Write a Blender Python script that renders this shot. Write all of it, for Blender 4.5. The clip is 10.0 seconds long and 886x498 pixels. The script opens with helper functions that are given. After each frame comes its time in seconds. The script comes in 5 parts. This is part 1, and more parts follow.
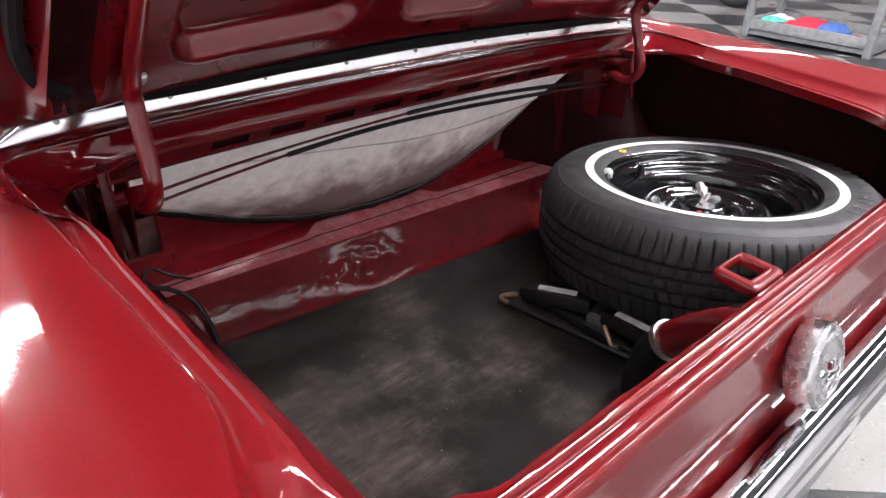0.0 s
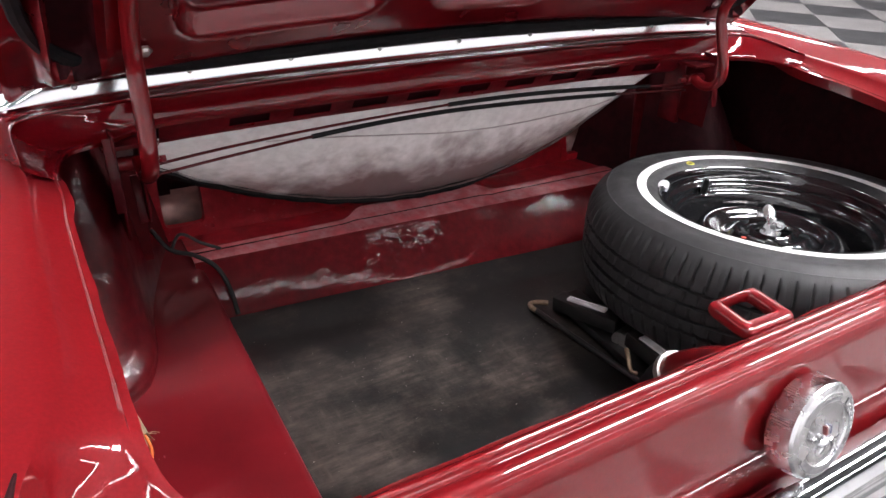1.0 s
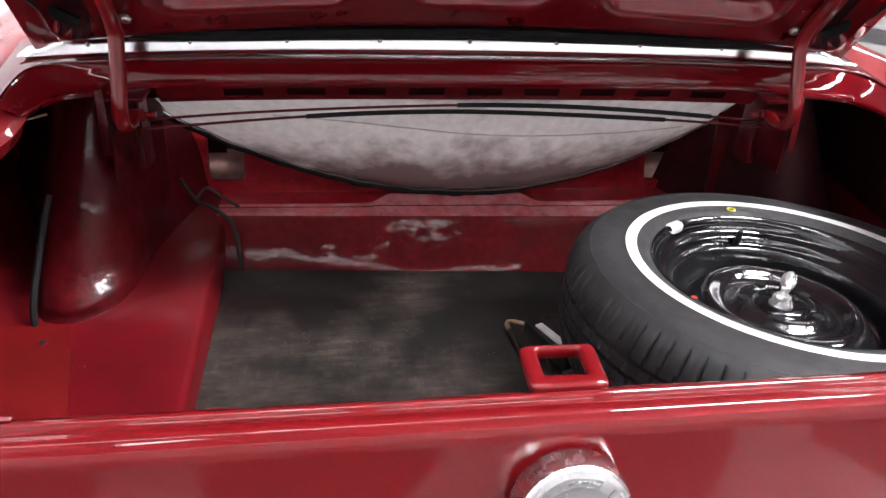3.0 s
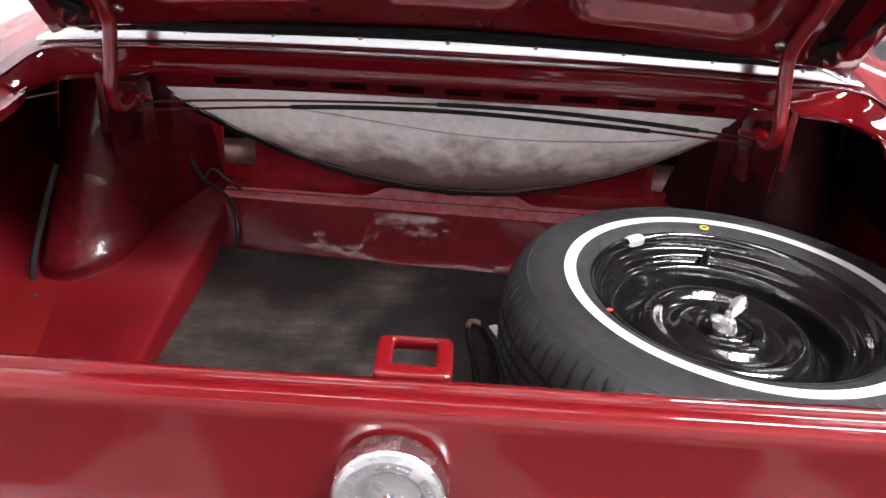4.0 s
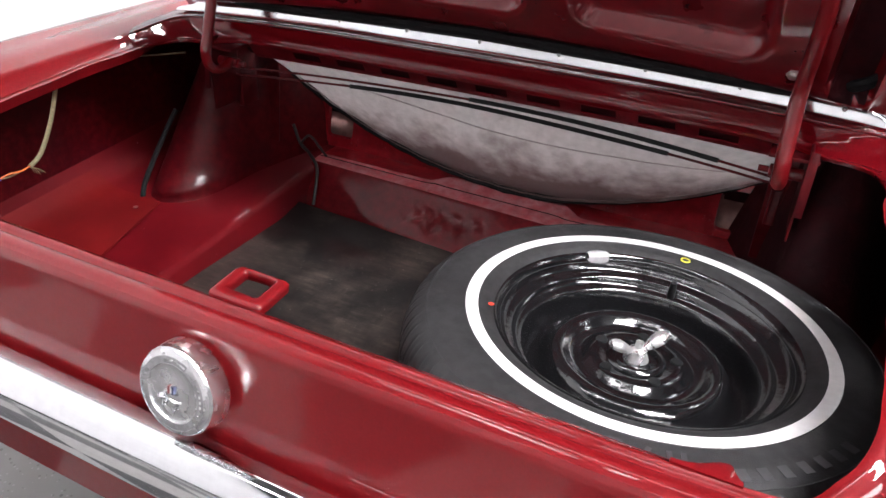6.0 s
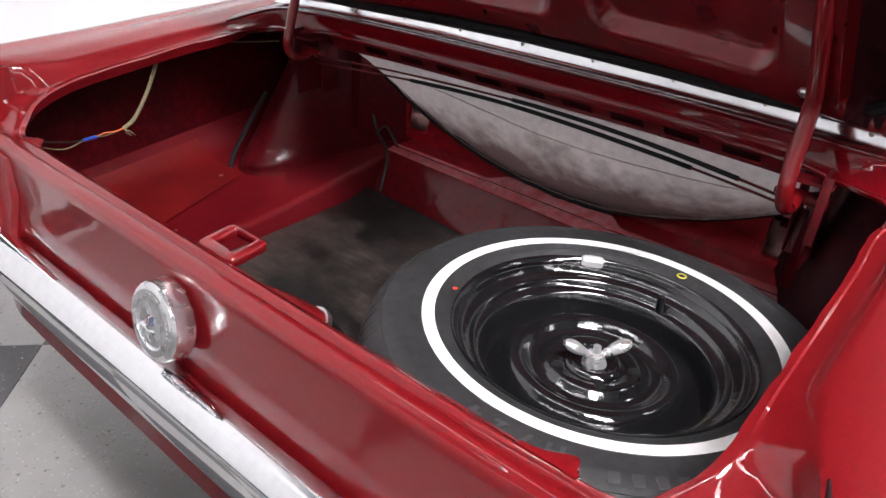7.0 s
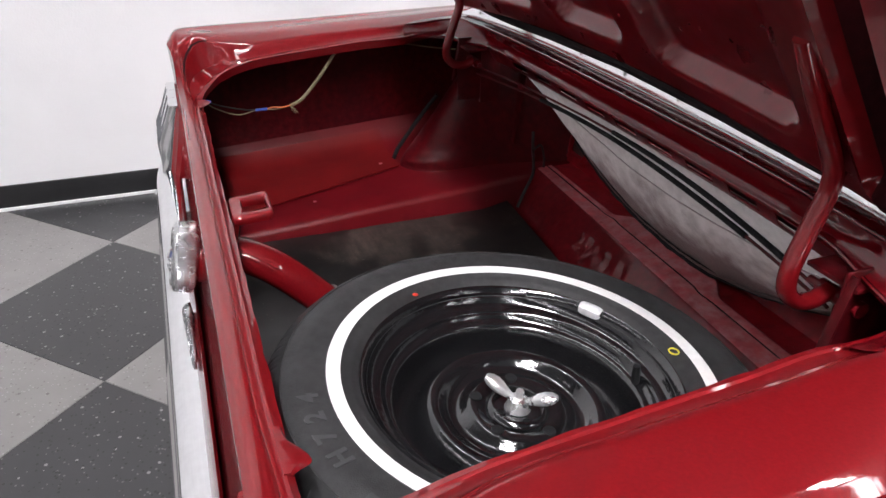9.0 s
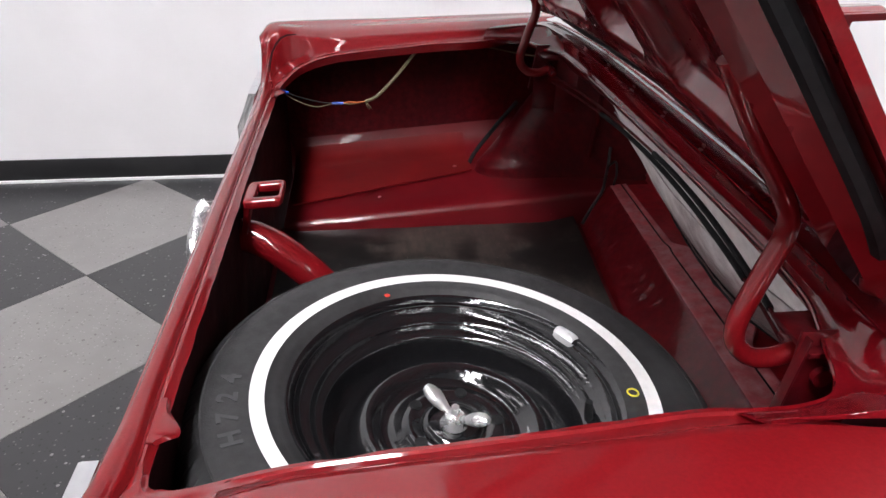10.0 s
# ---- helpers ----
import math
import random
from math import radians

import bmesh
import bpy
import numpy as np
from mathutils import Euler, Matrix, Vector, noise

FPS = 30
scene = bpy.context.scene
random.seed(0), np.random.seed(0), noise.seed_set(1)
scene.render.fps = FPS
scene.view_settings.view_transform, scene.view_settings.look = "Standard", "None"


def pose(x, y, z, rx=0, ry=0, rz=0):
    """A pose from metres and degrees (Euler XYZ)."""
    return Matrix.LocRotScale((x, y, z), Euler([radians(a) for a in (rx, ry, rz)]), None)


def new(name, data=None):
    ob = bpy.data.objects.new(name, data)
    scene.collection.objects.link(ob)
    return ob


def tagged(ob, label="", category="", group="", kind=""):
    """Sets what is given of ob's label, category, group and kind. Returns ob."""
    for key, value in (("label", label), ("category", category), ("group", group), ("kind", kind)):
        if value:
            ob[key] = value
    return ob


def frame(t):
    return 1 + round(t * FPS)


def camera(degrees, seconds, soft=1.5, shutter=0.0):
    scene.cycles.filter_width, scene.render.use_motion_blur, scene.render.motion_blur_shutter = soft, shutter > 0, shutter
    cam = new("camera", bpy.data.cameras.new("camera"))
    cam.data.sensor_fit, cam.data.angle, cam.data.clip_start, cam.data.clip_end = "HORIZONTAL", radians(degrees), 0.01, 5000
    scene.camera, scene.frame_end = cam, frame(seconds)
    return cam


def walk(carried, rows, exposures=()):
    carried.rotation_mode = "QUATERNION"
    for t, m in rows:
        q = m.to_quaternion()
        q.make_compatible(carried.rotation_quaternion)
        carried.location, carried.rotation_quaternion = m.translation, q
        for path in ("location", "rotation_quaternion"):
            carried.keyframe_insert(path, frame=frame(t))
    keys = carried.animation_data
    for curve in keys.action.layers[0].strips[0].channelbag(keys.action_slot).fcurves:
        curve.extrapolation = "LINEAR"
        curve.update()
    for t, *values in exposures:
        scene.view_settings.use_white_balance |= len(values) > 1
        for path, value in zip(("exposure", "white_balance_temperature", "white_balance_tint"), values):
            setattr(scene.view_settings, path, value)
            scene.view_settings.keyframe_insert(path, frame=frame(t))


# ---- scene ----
cam = camera(63.48, 10.0)
ROWS = [
    (0.0, -0.8379, -0.2981, 1.2138, 61.87, -2.45, -43.62),
    (0.5, -0.7482, -0.3512, 1.2135, 61.24, -2.62, -36.91),
    (1.0, -0.6582, -0.3932, 1.2155, 60.59, -2.73, -30.77),
    (1.5, -0.5571, -0.4311, 1.2205, 60.15, -2.85, -24.25),
    (2.0, -0.4521, -0.4720, 1.2253, 59.72, -2.95, -18.62),
    (2.5, -0.3436, -0.5081, 1.2313, 59.46, -2.98, -13.04),
    (4.0, 0.0286, -0.5814, 1.2521, 59.12, -2.57, 2.42),
    (4.5, 0.1371, -0.5869, 1.2586, 59.07, -2.44, 7.98),
    (5.0, 0.2566, -0.5865, 1.2614, 59.24, -2.12, 13.65),
    (5.5, 0.3755, -0.5752, 1.2622, 59.34, -1.99, 19.70),
    (7.0, 0.7521, -0.4585, 1.2661, 59.62, -1.28, 41.23),
    (7.5, 0.8269, -0.3956, 1.2632, 60.30, -1.24, 47.65),
    (8.0, 0.9090, -0.2991, 1.2623, 60.58, -1.02, 55.02),
    (8.5, 0.9739, -0.1951, 1.2596, 60.82, -0.90, 62.01),
    (9.0, 1.0257, -0.0839, 1.2601, 60.89, -0.79, 69.67),
    (9.5, 1.0552, 0.0410, 1.2594, 60.99, -0.53, 77.04),
    (10.0, 1.0701, 0.1622, 1.2571, 61.12, -0.56, 84.11),
]
walk(cam, [(t, pose(x, y, z, rx, ry, rz)) for t, x, y, z, rx, ry, rz in ROWS],
     exposures=[(0, 0.38), (2.5, 0.48), (4, 0.44), (5.5, 0.32), (7, 0.02), (8.5, -0.27), (10, -0.33)])


# ---- light ----
world = bpy.data.worlds.new("room_air")
scene.world = world
world.use_nodes = True
world.node_tree.nodes["Background"].inputs[0].default_value = (0.9, 0.95, 1.0, 1)
world.node_tree.nodes["Background"].inputs[1].default_value = 0.02


# ---- materials ----
def material(name, color, rough=0.5, metal=0.0, coat=0.0, scale=40.0, vary=0.25, bump=0.0, bump_scale=200.0, spec=0.5,
             second=None, second_scale=6.0, second_mix=0.0, rough_vary=0.1, sheen=0.0, lo=0.48, hi=0.72, coat_ior=1.5, stretch=None):
    """A surface with grain at one scale, stains at another, and fine relief."""
    m = bpy.data.materials.new(name)
    m.use_nodes = True
    nt = m.node_tree
    b = nt.nodes["Principled BSDF"]
    tex = nt.nodes.new("ShaderNodeTexCoord")
    n1 = nt.nodes.new("ShaderNodeTexNoise")
    n1.inputs["Scale"].default_value, n1.inputs["Detail"].default_value = scale, 6
    nt.links.new(tex.outputs["Object"], n1.inputs["Vector"])
    ramp = nt.nodes.new("ShaderNodeMapRange")
    ramp.inputs["From Min"].default_value, ramp.inputs["From Max"].default_value = 0.3, 0.7
    ramp.inputs["To Min"].default_value, ramp.inputs["To Max"].default_value = 1 - vary, 1 + vary
    nt.links.new(n1.outputs["Fac"], ramp.inputs["Value"])
    mul = nt.nodes.new("ShaderNodeMix")
    mul.data_type, mul.blend_type = "RGBA", "MULTIPLY"
    mul.inputs["Factor"].default_value = 1.0
    mul.inputs[6].default_value = (*color, 1)
    nt.links.new(ramp.outputs[0], mul.inputs[7])
    out = mul.outputs[2]
    if second:
        n2 = nt.nodes.new("ShaderNodeTexNoise")
        n2.inputs["Scale"].default_value, n2.inputs["Detail"].default_value = second_scale, 8
        n2.inputs["Roughness"].default_value = 0.65
        if stretch:
            mp = nt.nodes.new("ShaderNodeMapping")
            mp.inputs["Scale"].default_value = stretch
            mp.inputs["Rotation"].default_value = (0, 0, 0.12)
            nt.links.new(tex.outputs["Object"], mp.inputs["Vector"])
            nt.links.new(mp.outputs[0], n2.inputs["Vector"])
        else:
            nt.links.new(tex.outputs["Object"], n2.inputs["Vector"])
        r2 = nt.nodes.new("ShaderNodeMapRange")
        r2.inputs["From Min"].default_value, r2.inputs["From Max"].default_value = lo, hi
        r2.inputs["To Max"].default_value = second_mix
        nt.links.new(n2.outputs["Fac"], r2.inputs["Value"])
        mx = nt.nodes.new("ShaderNodeMix")
        mx.data_type = "RGBA"
        nt.links.new(r2.outputs[0], mx.inputs["Factor"])
        nt.links.new(out, mx.inputs[6])
        mx.inputs[7].default_value = (*second, 1)
        out = mx.outputs[2]
    nt.links.new(out, b.inputs["Base Color"])
    rr = nt.nodes.new("ShaderNodeMapRange")
    rr.inputs["From Min"].default_value, rr.inputs["From Max"].default_value = 0.3, 0.7
    rr.inputs["To Min"].default_value, rr.inputs["To Max"].default_value = max(0.02, rough - rough_vary), min(1, rough + rough_vary)
    n3 = nt.nodes.new("ShaderNodeTexNoise")
    n3.inputs["Scale"].default_value, n3.inputs["Detail"].default_value = scale * 0.3, 5
    nt.links.new(tex.outputs["Object"], n3.inputs["Vector"])
    nt.links.new(n3.outputs["Fac"], rr.inputs["Value"])
    nt.links.new(rr.outputs[0], b.inputs["Roughness"])
    b.inputs["Metallic"].default_value = metal
    b.inputs["Coat Weight"].default_value = coat
    b.inputs["Coat Roughness"].default_value = 0.04
    b.inputs["Coat IOR"].default_value = coat_ior
    b.inputs["Specular IOR Level"].default_value = spec
    b.inputs["Sheen Weight"].default_value = sheen
    if bump:
        n4 = nt.nodes.new("ShaderNodeTexNoise")
        n4.inputs["Scale"].default_value, n4.inputs["Detail"].default_value = bump_scale, 4
        nt.links.new(tex.outputs["Object"], n4.inputs["Vector"])
        bp = nt.nodes.new("ShaderNodeBump")
        bp.inputs["Strength"].default_value, bp.inputs["Distance"].default_value = 1.0, bump
        nt.links.new(n4.outputs["Fac"], bp.inputs["Height"])
        nt.links.new(bp.outputs[0], b.inputs["Normal"])
        nt.links.new(bp.outputs[0], b.inputs["Coat Normal"])
    return m


PAINT = material("red_paint", (0.165, 0.0038, 0.0066), 0.50, 0.10, 1.0, 300, 0.08, 0.00003, 160, spec=0.1, coat_ior=1.5, rough_vary=0.03)
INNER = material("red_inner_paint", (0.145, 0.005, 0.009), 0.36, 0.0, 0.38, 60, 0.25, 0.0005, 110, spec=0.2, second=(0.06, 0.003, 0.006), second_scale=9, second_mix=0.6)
RISER = material("glossy_pitted_red_paint", (0.150, 0.0045, 0.0085), 0.50, 0.0, 0.50, 60, 0.25, 0.0005, 90, spec=0.08, second=(0.06, 0.003, 0.006), second_scale=9, second_mix=0.5)
RISER.node_tree.nodes["Principled BSDF"].inputs["Coat Roughness"].default_value = 0.08
DUSTY = material("dusty_red_paint", (0.30, 0.008, 0.016), 0.38, 0.15, 0.7, 40, 0.25, 0.0004, 120, spec=0.3, second=(0.45, 0.20, 0.21), second_scale=190, second_mix=0.45, lo=0.62, hi=0.70)
# dust film, made paler to stand in for strong light on the ledge
LEDGE = material("dust_filmed_lit_red_paint", (0.52, 0.10, 0.12), 0.36, 0.0, 0.8, 40, 0.25, 0.0003, 120, spec=0.5, second=(0.60, 0.34, 0.35), second_scale=30, second_mix=0.8, lo=0.42, hi=0.68)
DECKRED = material("red_paint_with_runs", (0.115, 0.0028, 0.0055), 0.45, 0.10, 1.0, 300, 0.10, 0.0006, 30, spec=0.0, coat_ior=1.5, rough_vary=0.05)
LIDRED = material("red_lid_inner_paint", (0.15, 0.0038, 0.0072), 0.34, 0.35, 1.0, 60, 0.12, 0.00008, 30, spec=0.2, coat_ior=1.5)
REDFLOOR = material("red_floor_paint", (0.108, 0.0036, 0.0066), 0.42, 0.0, 0.35, 7, 0.22, 0.0002, 45, spec=0.2, second=(0.42, 0.24, 0.23), second_scale=95, second_mix=0.55, lo=0.685, hi=0.74)
PATCHRED = material("orange_red_paint", (0.128, 0.0050, 0.0058), 0.46, 0.0, 0.3, 9, 0.2, 0.0002, 60, spec=0.2, second=(0.42, 0.24, 0.20), second_scale=120, second_mix=0.6, lo=0.70, hi=0.75)
# inner red toned down to stand in for shade under rim and deck
HOUSE = material("shaded_red_inner_paint", (0.075, 0.0028, 0.0050), 0.42, 0.0, 0.22, 60, 0.3, 0.0014, 42, spec=0.15, second=(0.03, 0.003, 0.005), second_scale=7, second_mix=0.7)
# near-black red standing in for shade inside the body, slots and cut-outs
DARKIN = material("dark_shaded_interior", (0.020, 0.0025, 0.004), 0.75, 0.0, 0, 60, 0.3, 0.0010, 70, spec=0.15, second=(0.075, 0.004, 0.007), second_scale=5, second_mix=0.7)
CHROME = material("chrome", (0.86, 0.87, 0.88), 0.06, 1.0, 0, 80, 0.04, rough_vary=0.03)
ALU = material("polished_aluminium", (0.90, 0.90, 0.91), 0.14, 1.0, 0, 80, 0.04, rough_vary=0.05)
STEEL = material("zinc_steel", (0.62, 0.62, 0.60), 0.35, 1.0, 0, 200, 0.15)
BLACKGLOSS = material("black_gloss_enamel", (0.008, 0.008, 0.009), 0.12, 0, 1.0, 120, 0.3, 0.0004, 120, rough_vary=0.06)
RUBBER = material("tyre_rubber", (0.021, 0.021, 0.022), 0.55, 0, 0, 90, 0.3, 0.0004, 600, spec=0.4, second=(0.040, 0.040, 0.041), second_scale=14, second_mix=0.6)
WHITEWALL = material("white_rubber", (0.72, 0.72, 0.71), 0.5, 0, 0, 90, 0.06)
SEAL = material("black_seal_rubber", (0.010, 0.010, 0.011), 0.7, 0, 0, 120, 0.3, spec=0.2)
RUSTY2 = material("worn_brown_padding", (0.24, 0.13, 0.115), 0.8, 0, 0, 30, 0.4)
MATBLACK = material("black_mat", (0.0065, 0.0062, 0.0062), 0.34, 0, 0.20, 30, 0.3, 0.00012, 260, spec=0.3, rough_vary=0.05, coat_ior=1.75)
MATBLACK.node_tree.nodes["Principled BSDF"].inputs["Coat Roughness"].default_value = 0.20
FABRIC = material("grey_felt", (0.53, 0.515, 0.505), 0.9, 0, 0, 60, 0.12, 0.001, 500, sheen=0.3)


def stain_low(m, tone, z_clean, z_dirty):
    """A brown tide stain that has soaked up from the lower hem, with a ragged upper edge."""
    nt = m.node_tree
    b = nt.nodes["Principled BSDF"]
    tex = nt.nodes["Texture Coordinate"]
    sep = nt.nodes.new("ShaderNodeSeparateXYZ")
    nt.links.new(tex.outputs["Object"], sep.inputs[0])
    soak = nt.nodes.new("ShaderNodeMapRange")
    soak.inputs["From Min"].default_value, soak.inputs["From Max"].default_value = z_clean, z_dirty
    soak.inputs["To Min"].default_value, soak.inputs["To Max"].default_value = -0.12, 0.42
    nt.links.new(sep.outputs[2], soak.inputs["Value"])
    total = None
    for scale, weight in ((5, 0.7), (28, 0.45)):
        n = nt.nodes.new("ShaderNodeTexNoise")
        n.inputs["Scale"].default_value, n.inputs["Detail"].default_value = scale, 7
        nt.links.new(tex.outputs["Object"], n.inputs["Vector"])
        mm = nt.nodes.new("ShaderNodeMath")
        mm.operation = "MULTIPLY_ADD"
        mm.inputs[1].default_value = weight
        nt.links.new(n.outputs["Fac"], mm.inputs[0])
        nt.links.new(total or soak.outputs[0], mm.inputs[2])
        total = mm.outputs[0]
    r = nt.nodes.new("ShaderNodeMapRange")
    r.inputs["From Min"].default_value, r.inputs["From Max"].default_value = 0.55, 0.82
    r.inputs["To Max"].default_value = 0.92
    nt.links.new(total, r.inputs["Value"])
    mx = nt.nodes.new("ShaderNodeMix")
    mx.data_type = "RGBA"
    nt.links.new(r.outputs[0], mx.inputs["Factor"])
    nt.links.new(b.inputs["Base Color"].links[0].from_socket, mx.inputs[6])
    mx.inputs[7].default_value = (*tone, 1)
    nt.links.new(mx.outputs[2], b.inputs["Base Color"])


def let_through(m, share):
    """Thin cloth: a share of the light comes through from the far side in the cloth's own colour."""
    nt = m.node_tree
    b = nt.nodes["Principled BSDF"]
    tr = nt.nodes.new("ShaderNodeBsdfTranslucent")
    nt.links.new(b.inputs["Base Color"].links[0].from_socket, tr.inputs["Color"])
    mx = nt.nodes.new("ShaderNodeMixShader")
    mx.inputs[0].default_value = share
    nt.links.new(b.outputs[0], mx.inputs[1])
    nt.links.new(tr.outputs[0], mx.inputs[2])
    nt.links.new(mx.outputs[0], nt.nodes["Material Output"].inputs[0])


stain_low(FABRIC, (0.105, 0.052, 0.050), 0.77, 0.615)
let_through(FABRIC, 0.22)


def scuffs(m, tone, most):
    """Dry brown scuffing: broad worn clouds broken up by fine crossing strokes, and a few pale crumbs."""
    nt = m.node_tree
    b = nt.nodes["Principled BSDF"]
    tex = nt.nodes["Texture Coordinate"]

    def grain(scale, detail, lo, hi, squash=(1, 1, 1), turn=0.0):
        mp = nt.nodes.new("ShaderNodeMapping")
        mp.inputs["Scale"].default_value, mp.inputs["Rotation"].default_value = squash, (0, 0, turn)
        nt.links.new(tex.outputs["Object"], mp.inputs["Vector"])
        n = nt.nodes.new("ShaderNodeTexNoise")
        n.inputs["Scale"].default_value, n.inputs["Detail"].default_value, n.inputs["Roughness"].default_value = scale, detail, 0.68
        nt.links.new(mp.outputs[0], n.inputs["Vector"])
        r = nt.nodes.new("ShaderNodeMapRange")
        r.inputs["From Min"].default_value, r.inputs["From Max"].default_value = lo, hi
        nt.links.new(n.outputs["Fac"], r.inputs["Value"])
        return r.outputs[0]

    def calc(op, a, c):
        k = nt.nodes.new("ShaderNodeMath")
        k.operation = op
        nt.links.new(a, k.inputs[0])
        if isinstance(c, float):
            k.inputs[1].default_value = c
        else:
            nt.links.new(c, k.inputs[1])
        return k.outputs[0]

    cloud = grain(5.5, 8, 0.47, 0.68)
    strokes = calc("MAXIMUM", grain(9, 8, 0.40, 0.72, (1.6, 9, 1), 0.10), calc("MULTIPLY", grain(9, 8, 0.44, 0.74, (10, 1.6, 1), -0.15), 0.7))
    worn = calc("MULTIPLY", calc("ADD", calc("MULTIPLY", cloud, 0.80), calc("MULTIPLY", grain(40, 6, 0.40, 0.8), 0.12)), calc("ADD", calc("MULTIPLY", strokes, 0.8), 0.2))
    ground = b.inputs["Base Color"].links[0].from_socket
    for fac, colour in ((calc("MULTIPLY", worn, most), tone), (calc("MULTIPLY", grain(230, 2, 0.735, 0.76), 0.8), (0.35, 0.33, 0.30))):
        mx = nt.nodes.new("ShaderNodeMix")
        mx.data_type = "RGBA"
        nt.links.new(fac, mx.inputs["Factor"])
        nt.links.new(ground, mx.inputs[6])
        mx.inputs[7].default_value = (*colour, 1)
        ground = mx.outputs[2]
    nt.links.new(ground, b.inputs["Base Color"])
    rough = nt.nodes.new("ShaderNodeMath")
    rough.operation = "MULTIPLY_ADD"
    rough.inputs[1].default_value = 0.25
    nt.links.new(worn, rough.inputs[0])
    nt.links.new(b.inputs["Roughness"].links[0].from_socket, rough.inputs[2])
    nt.links.new(rough.outputs[0], b.inputs["Roughness"])


scuffs(MATBLACK, (0.135, 0.104, 0.087), 0.90)
BLACKMETAL = material("black_painted_metal", (0.012, 0.012, 0.012), 0.4, 0, 0, 80, 0.3)
WALLPAINT = material("white_wall_paint", (0.80, 0.80, 0.81), 0.6, 0, 0, 3, 0.03, 0.0006, 150)
FARWALL = material("grey_wall_paint", (0.13, 0.13, 0.135), 0.7, 0, 0, 2, 0.2)
CEILPAINT = material("dark_grey_ceiling_paint", (0.09, 0.09, 0.093), 0.8, 0, 0, 3, 0.05)
BASEBLACK = material("black_vinyl_base", (0.012, 0.012, 0.013), 0.4, 0, 0, 20, 0.2)


def tile_material(name, color, specks, chance, size):
    """Vinyl tile: plain ground with small sparse chips and a faint cloud of wear."""
    m = material(name, color, 0.32, 0, 0, 9, 0.07, 0.00003, 40, rough_vary=0.06)
    nt = m.node_tree
    b = nt.nodes["Principled BSDF"]
    ground = b.inputs["Base Color"].links[0].from_socket
    tex = nt.nodes["Texture Coordinate"]
    for tone, odds, scale in zip(specks, chance, size):
        vor = nt.nodes.new("ShaderNodeTexVoronoi")
        vor.inputs["Scale"].default_value = scale
        nt.links.new(tex.outputs["Object"], vor.inputs["Vector"])
        sep = nt.nodes.new("ShaderNodeSeparateColor")
        nt.links.new(vor.outputs["Color"], sep.inputs[0])
        gt = nt.nodes.new("ShaderNodeMath")
        gt.operation = "LESS_THAN"
        gt.inputs[1].default_value = odds
        nt.links.new(sep.outputs[0], gt.inputs[0])
        near = nt.nodes.new("ShaderNodeMath")
        near.operation = "LESS_THAN"
        near.inputs[1].default_value = 0.42
        nt.links.new(vor.outputs["Distance"], near.inputs[0])
        both = nt.nodes.new("ShaderNodeMath")
        both.operation = "MULTIPLY"
        nt.links.new(gt.outputs[0], both.inputs[0])
        nt.links.new(near.outputs[0], both.inputs[1])
        mx = nt.nodes.new("ShaderNodeMix")
        mx.data_type = "RGBA"
        nt.links.new(both.outputs[0], mx.inputs["Factor"])
        nt.links.new(ground, mx.inputs[6])
        mx.inputs[7].default_value = (*tone, 1)
        ground = mx.outputs[2]
    nt.links.new(ground, b.inputs["Base Color"])
    return m


TILE_D = tile_material("dark_speckled_vinyl", (0.037, 0.037, 0.039), ((0.24, 0.235, 0.235), (0.12, 0.118, 0.118), (0.018, 0.018, 0.018)), (0.022, 0.05, 0.10), (95, 150, 130))
TILE_L = tile_material("light_speckled_vinyl", (0.225, 0.217, 0.212), ((0.30, 0.29, 0.285), (0.165, 0.158, 0.152), (0.13, 0.122, 0.118)), (0.08, 0.06, 0.02), (160, 140, 90))
GAP = material("tile_joint", (0.03, 0.03, 0.03), 0.8)
GLASS = material("clear_lens", (0.13, 0.135, 0.145), 0.08, 0.4, 1.0, 60, 0.2)
WIRE_TAN = material("tan_cloth_wire", (0.20, 0.16, 0.09), 0.7, 0, 0, 200, 0.2)
LAMP = bpy.data.materials.new("lamp_diffuser")
LAMP.use_nodes = True
LAMP.node_tree.nodes["Principled BSDF"].inputs["Emission Color"].default_value = (1.0, 0.965, 1.0, 1)
LAMP.node_tree.nodes["Principled BSDF"].inputs["Emission Strength"].default_value = 200.0


LAMP_MID, LAMP_DIM, LAMP_WIDE = LAMP.copy(), LAMP.copy(), LAMP.copy()
LAMP_MID.name, LAMP_DIM.name, LAMP_WIDE.name = "half_lit_lamp_diffuser", "dimmed_lamp_diffuser", "wide_lamp_diffuser"
LAMP_WIDE.node_tree.nodes["Principled BSDF"].inputs["Emission Strength"].default_value = 105.0
LAMP_MID.node_tree.nodes["Principled BSDF"].inputs["Emission Strength"].default_value = 34.0
LAMP_DIM.node_tree.nodes["Principled BSDF"].inputs["Emission Strength"].default_value = 17.0


# ---- mesh tools ----
def mesh_of(name, bm, mat, smooth=True, angle=40):
    me = bpy.data.meshes.new(name)
    bmesh.ops.recalc_face_normals(bm, faces=bm.faces)
    for f in bm.faces:
        f.smooth = smooth
    for e in bm.edges:
        if smooth and len(e.link_faces) == 2 and e.calc_face_angle(0) > radians(angle):
            e.smooth = False
    bm.to_mesh(me)
    bm.free()
    for one in (mat if isinstance(mat, (list, tuple)) else [mat]):
        me.materials.append(one)
    return me


def part(name, bm, mat, parent=None, label="", smooth=True, angle=40):
    ob = new(name, mesh_of(name, bm, mat, smooth, angle))
    if parent:
        ob.parent = parent
        ob.matrix_parent_inverse = parent.matrix_basis.inverted()
    return tagged(ob, label)


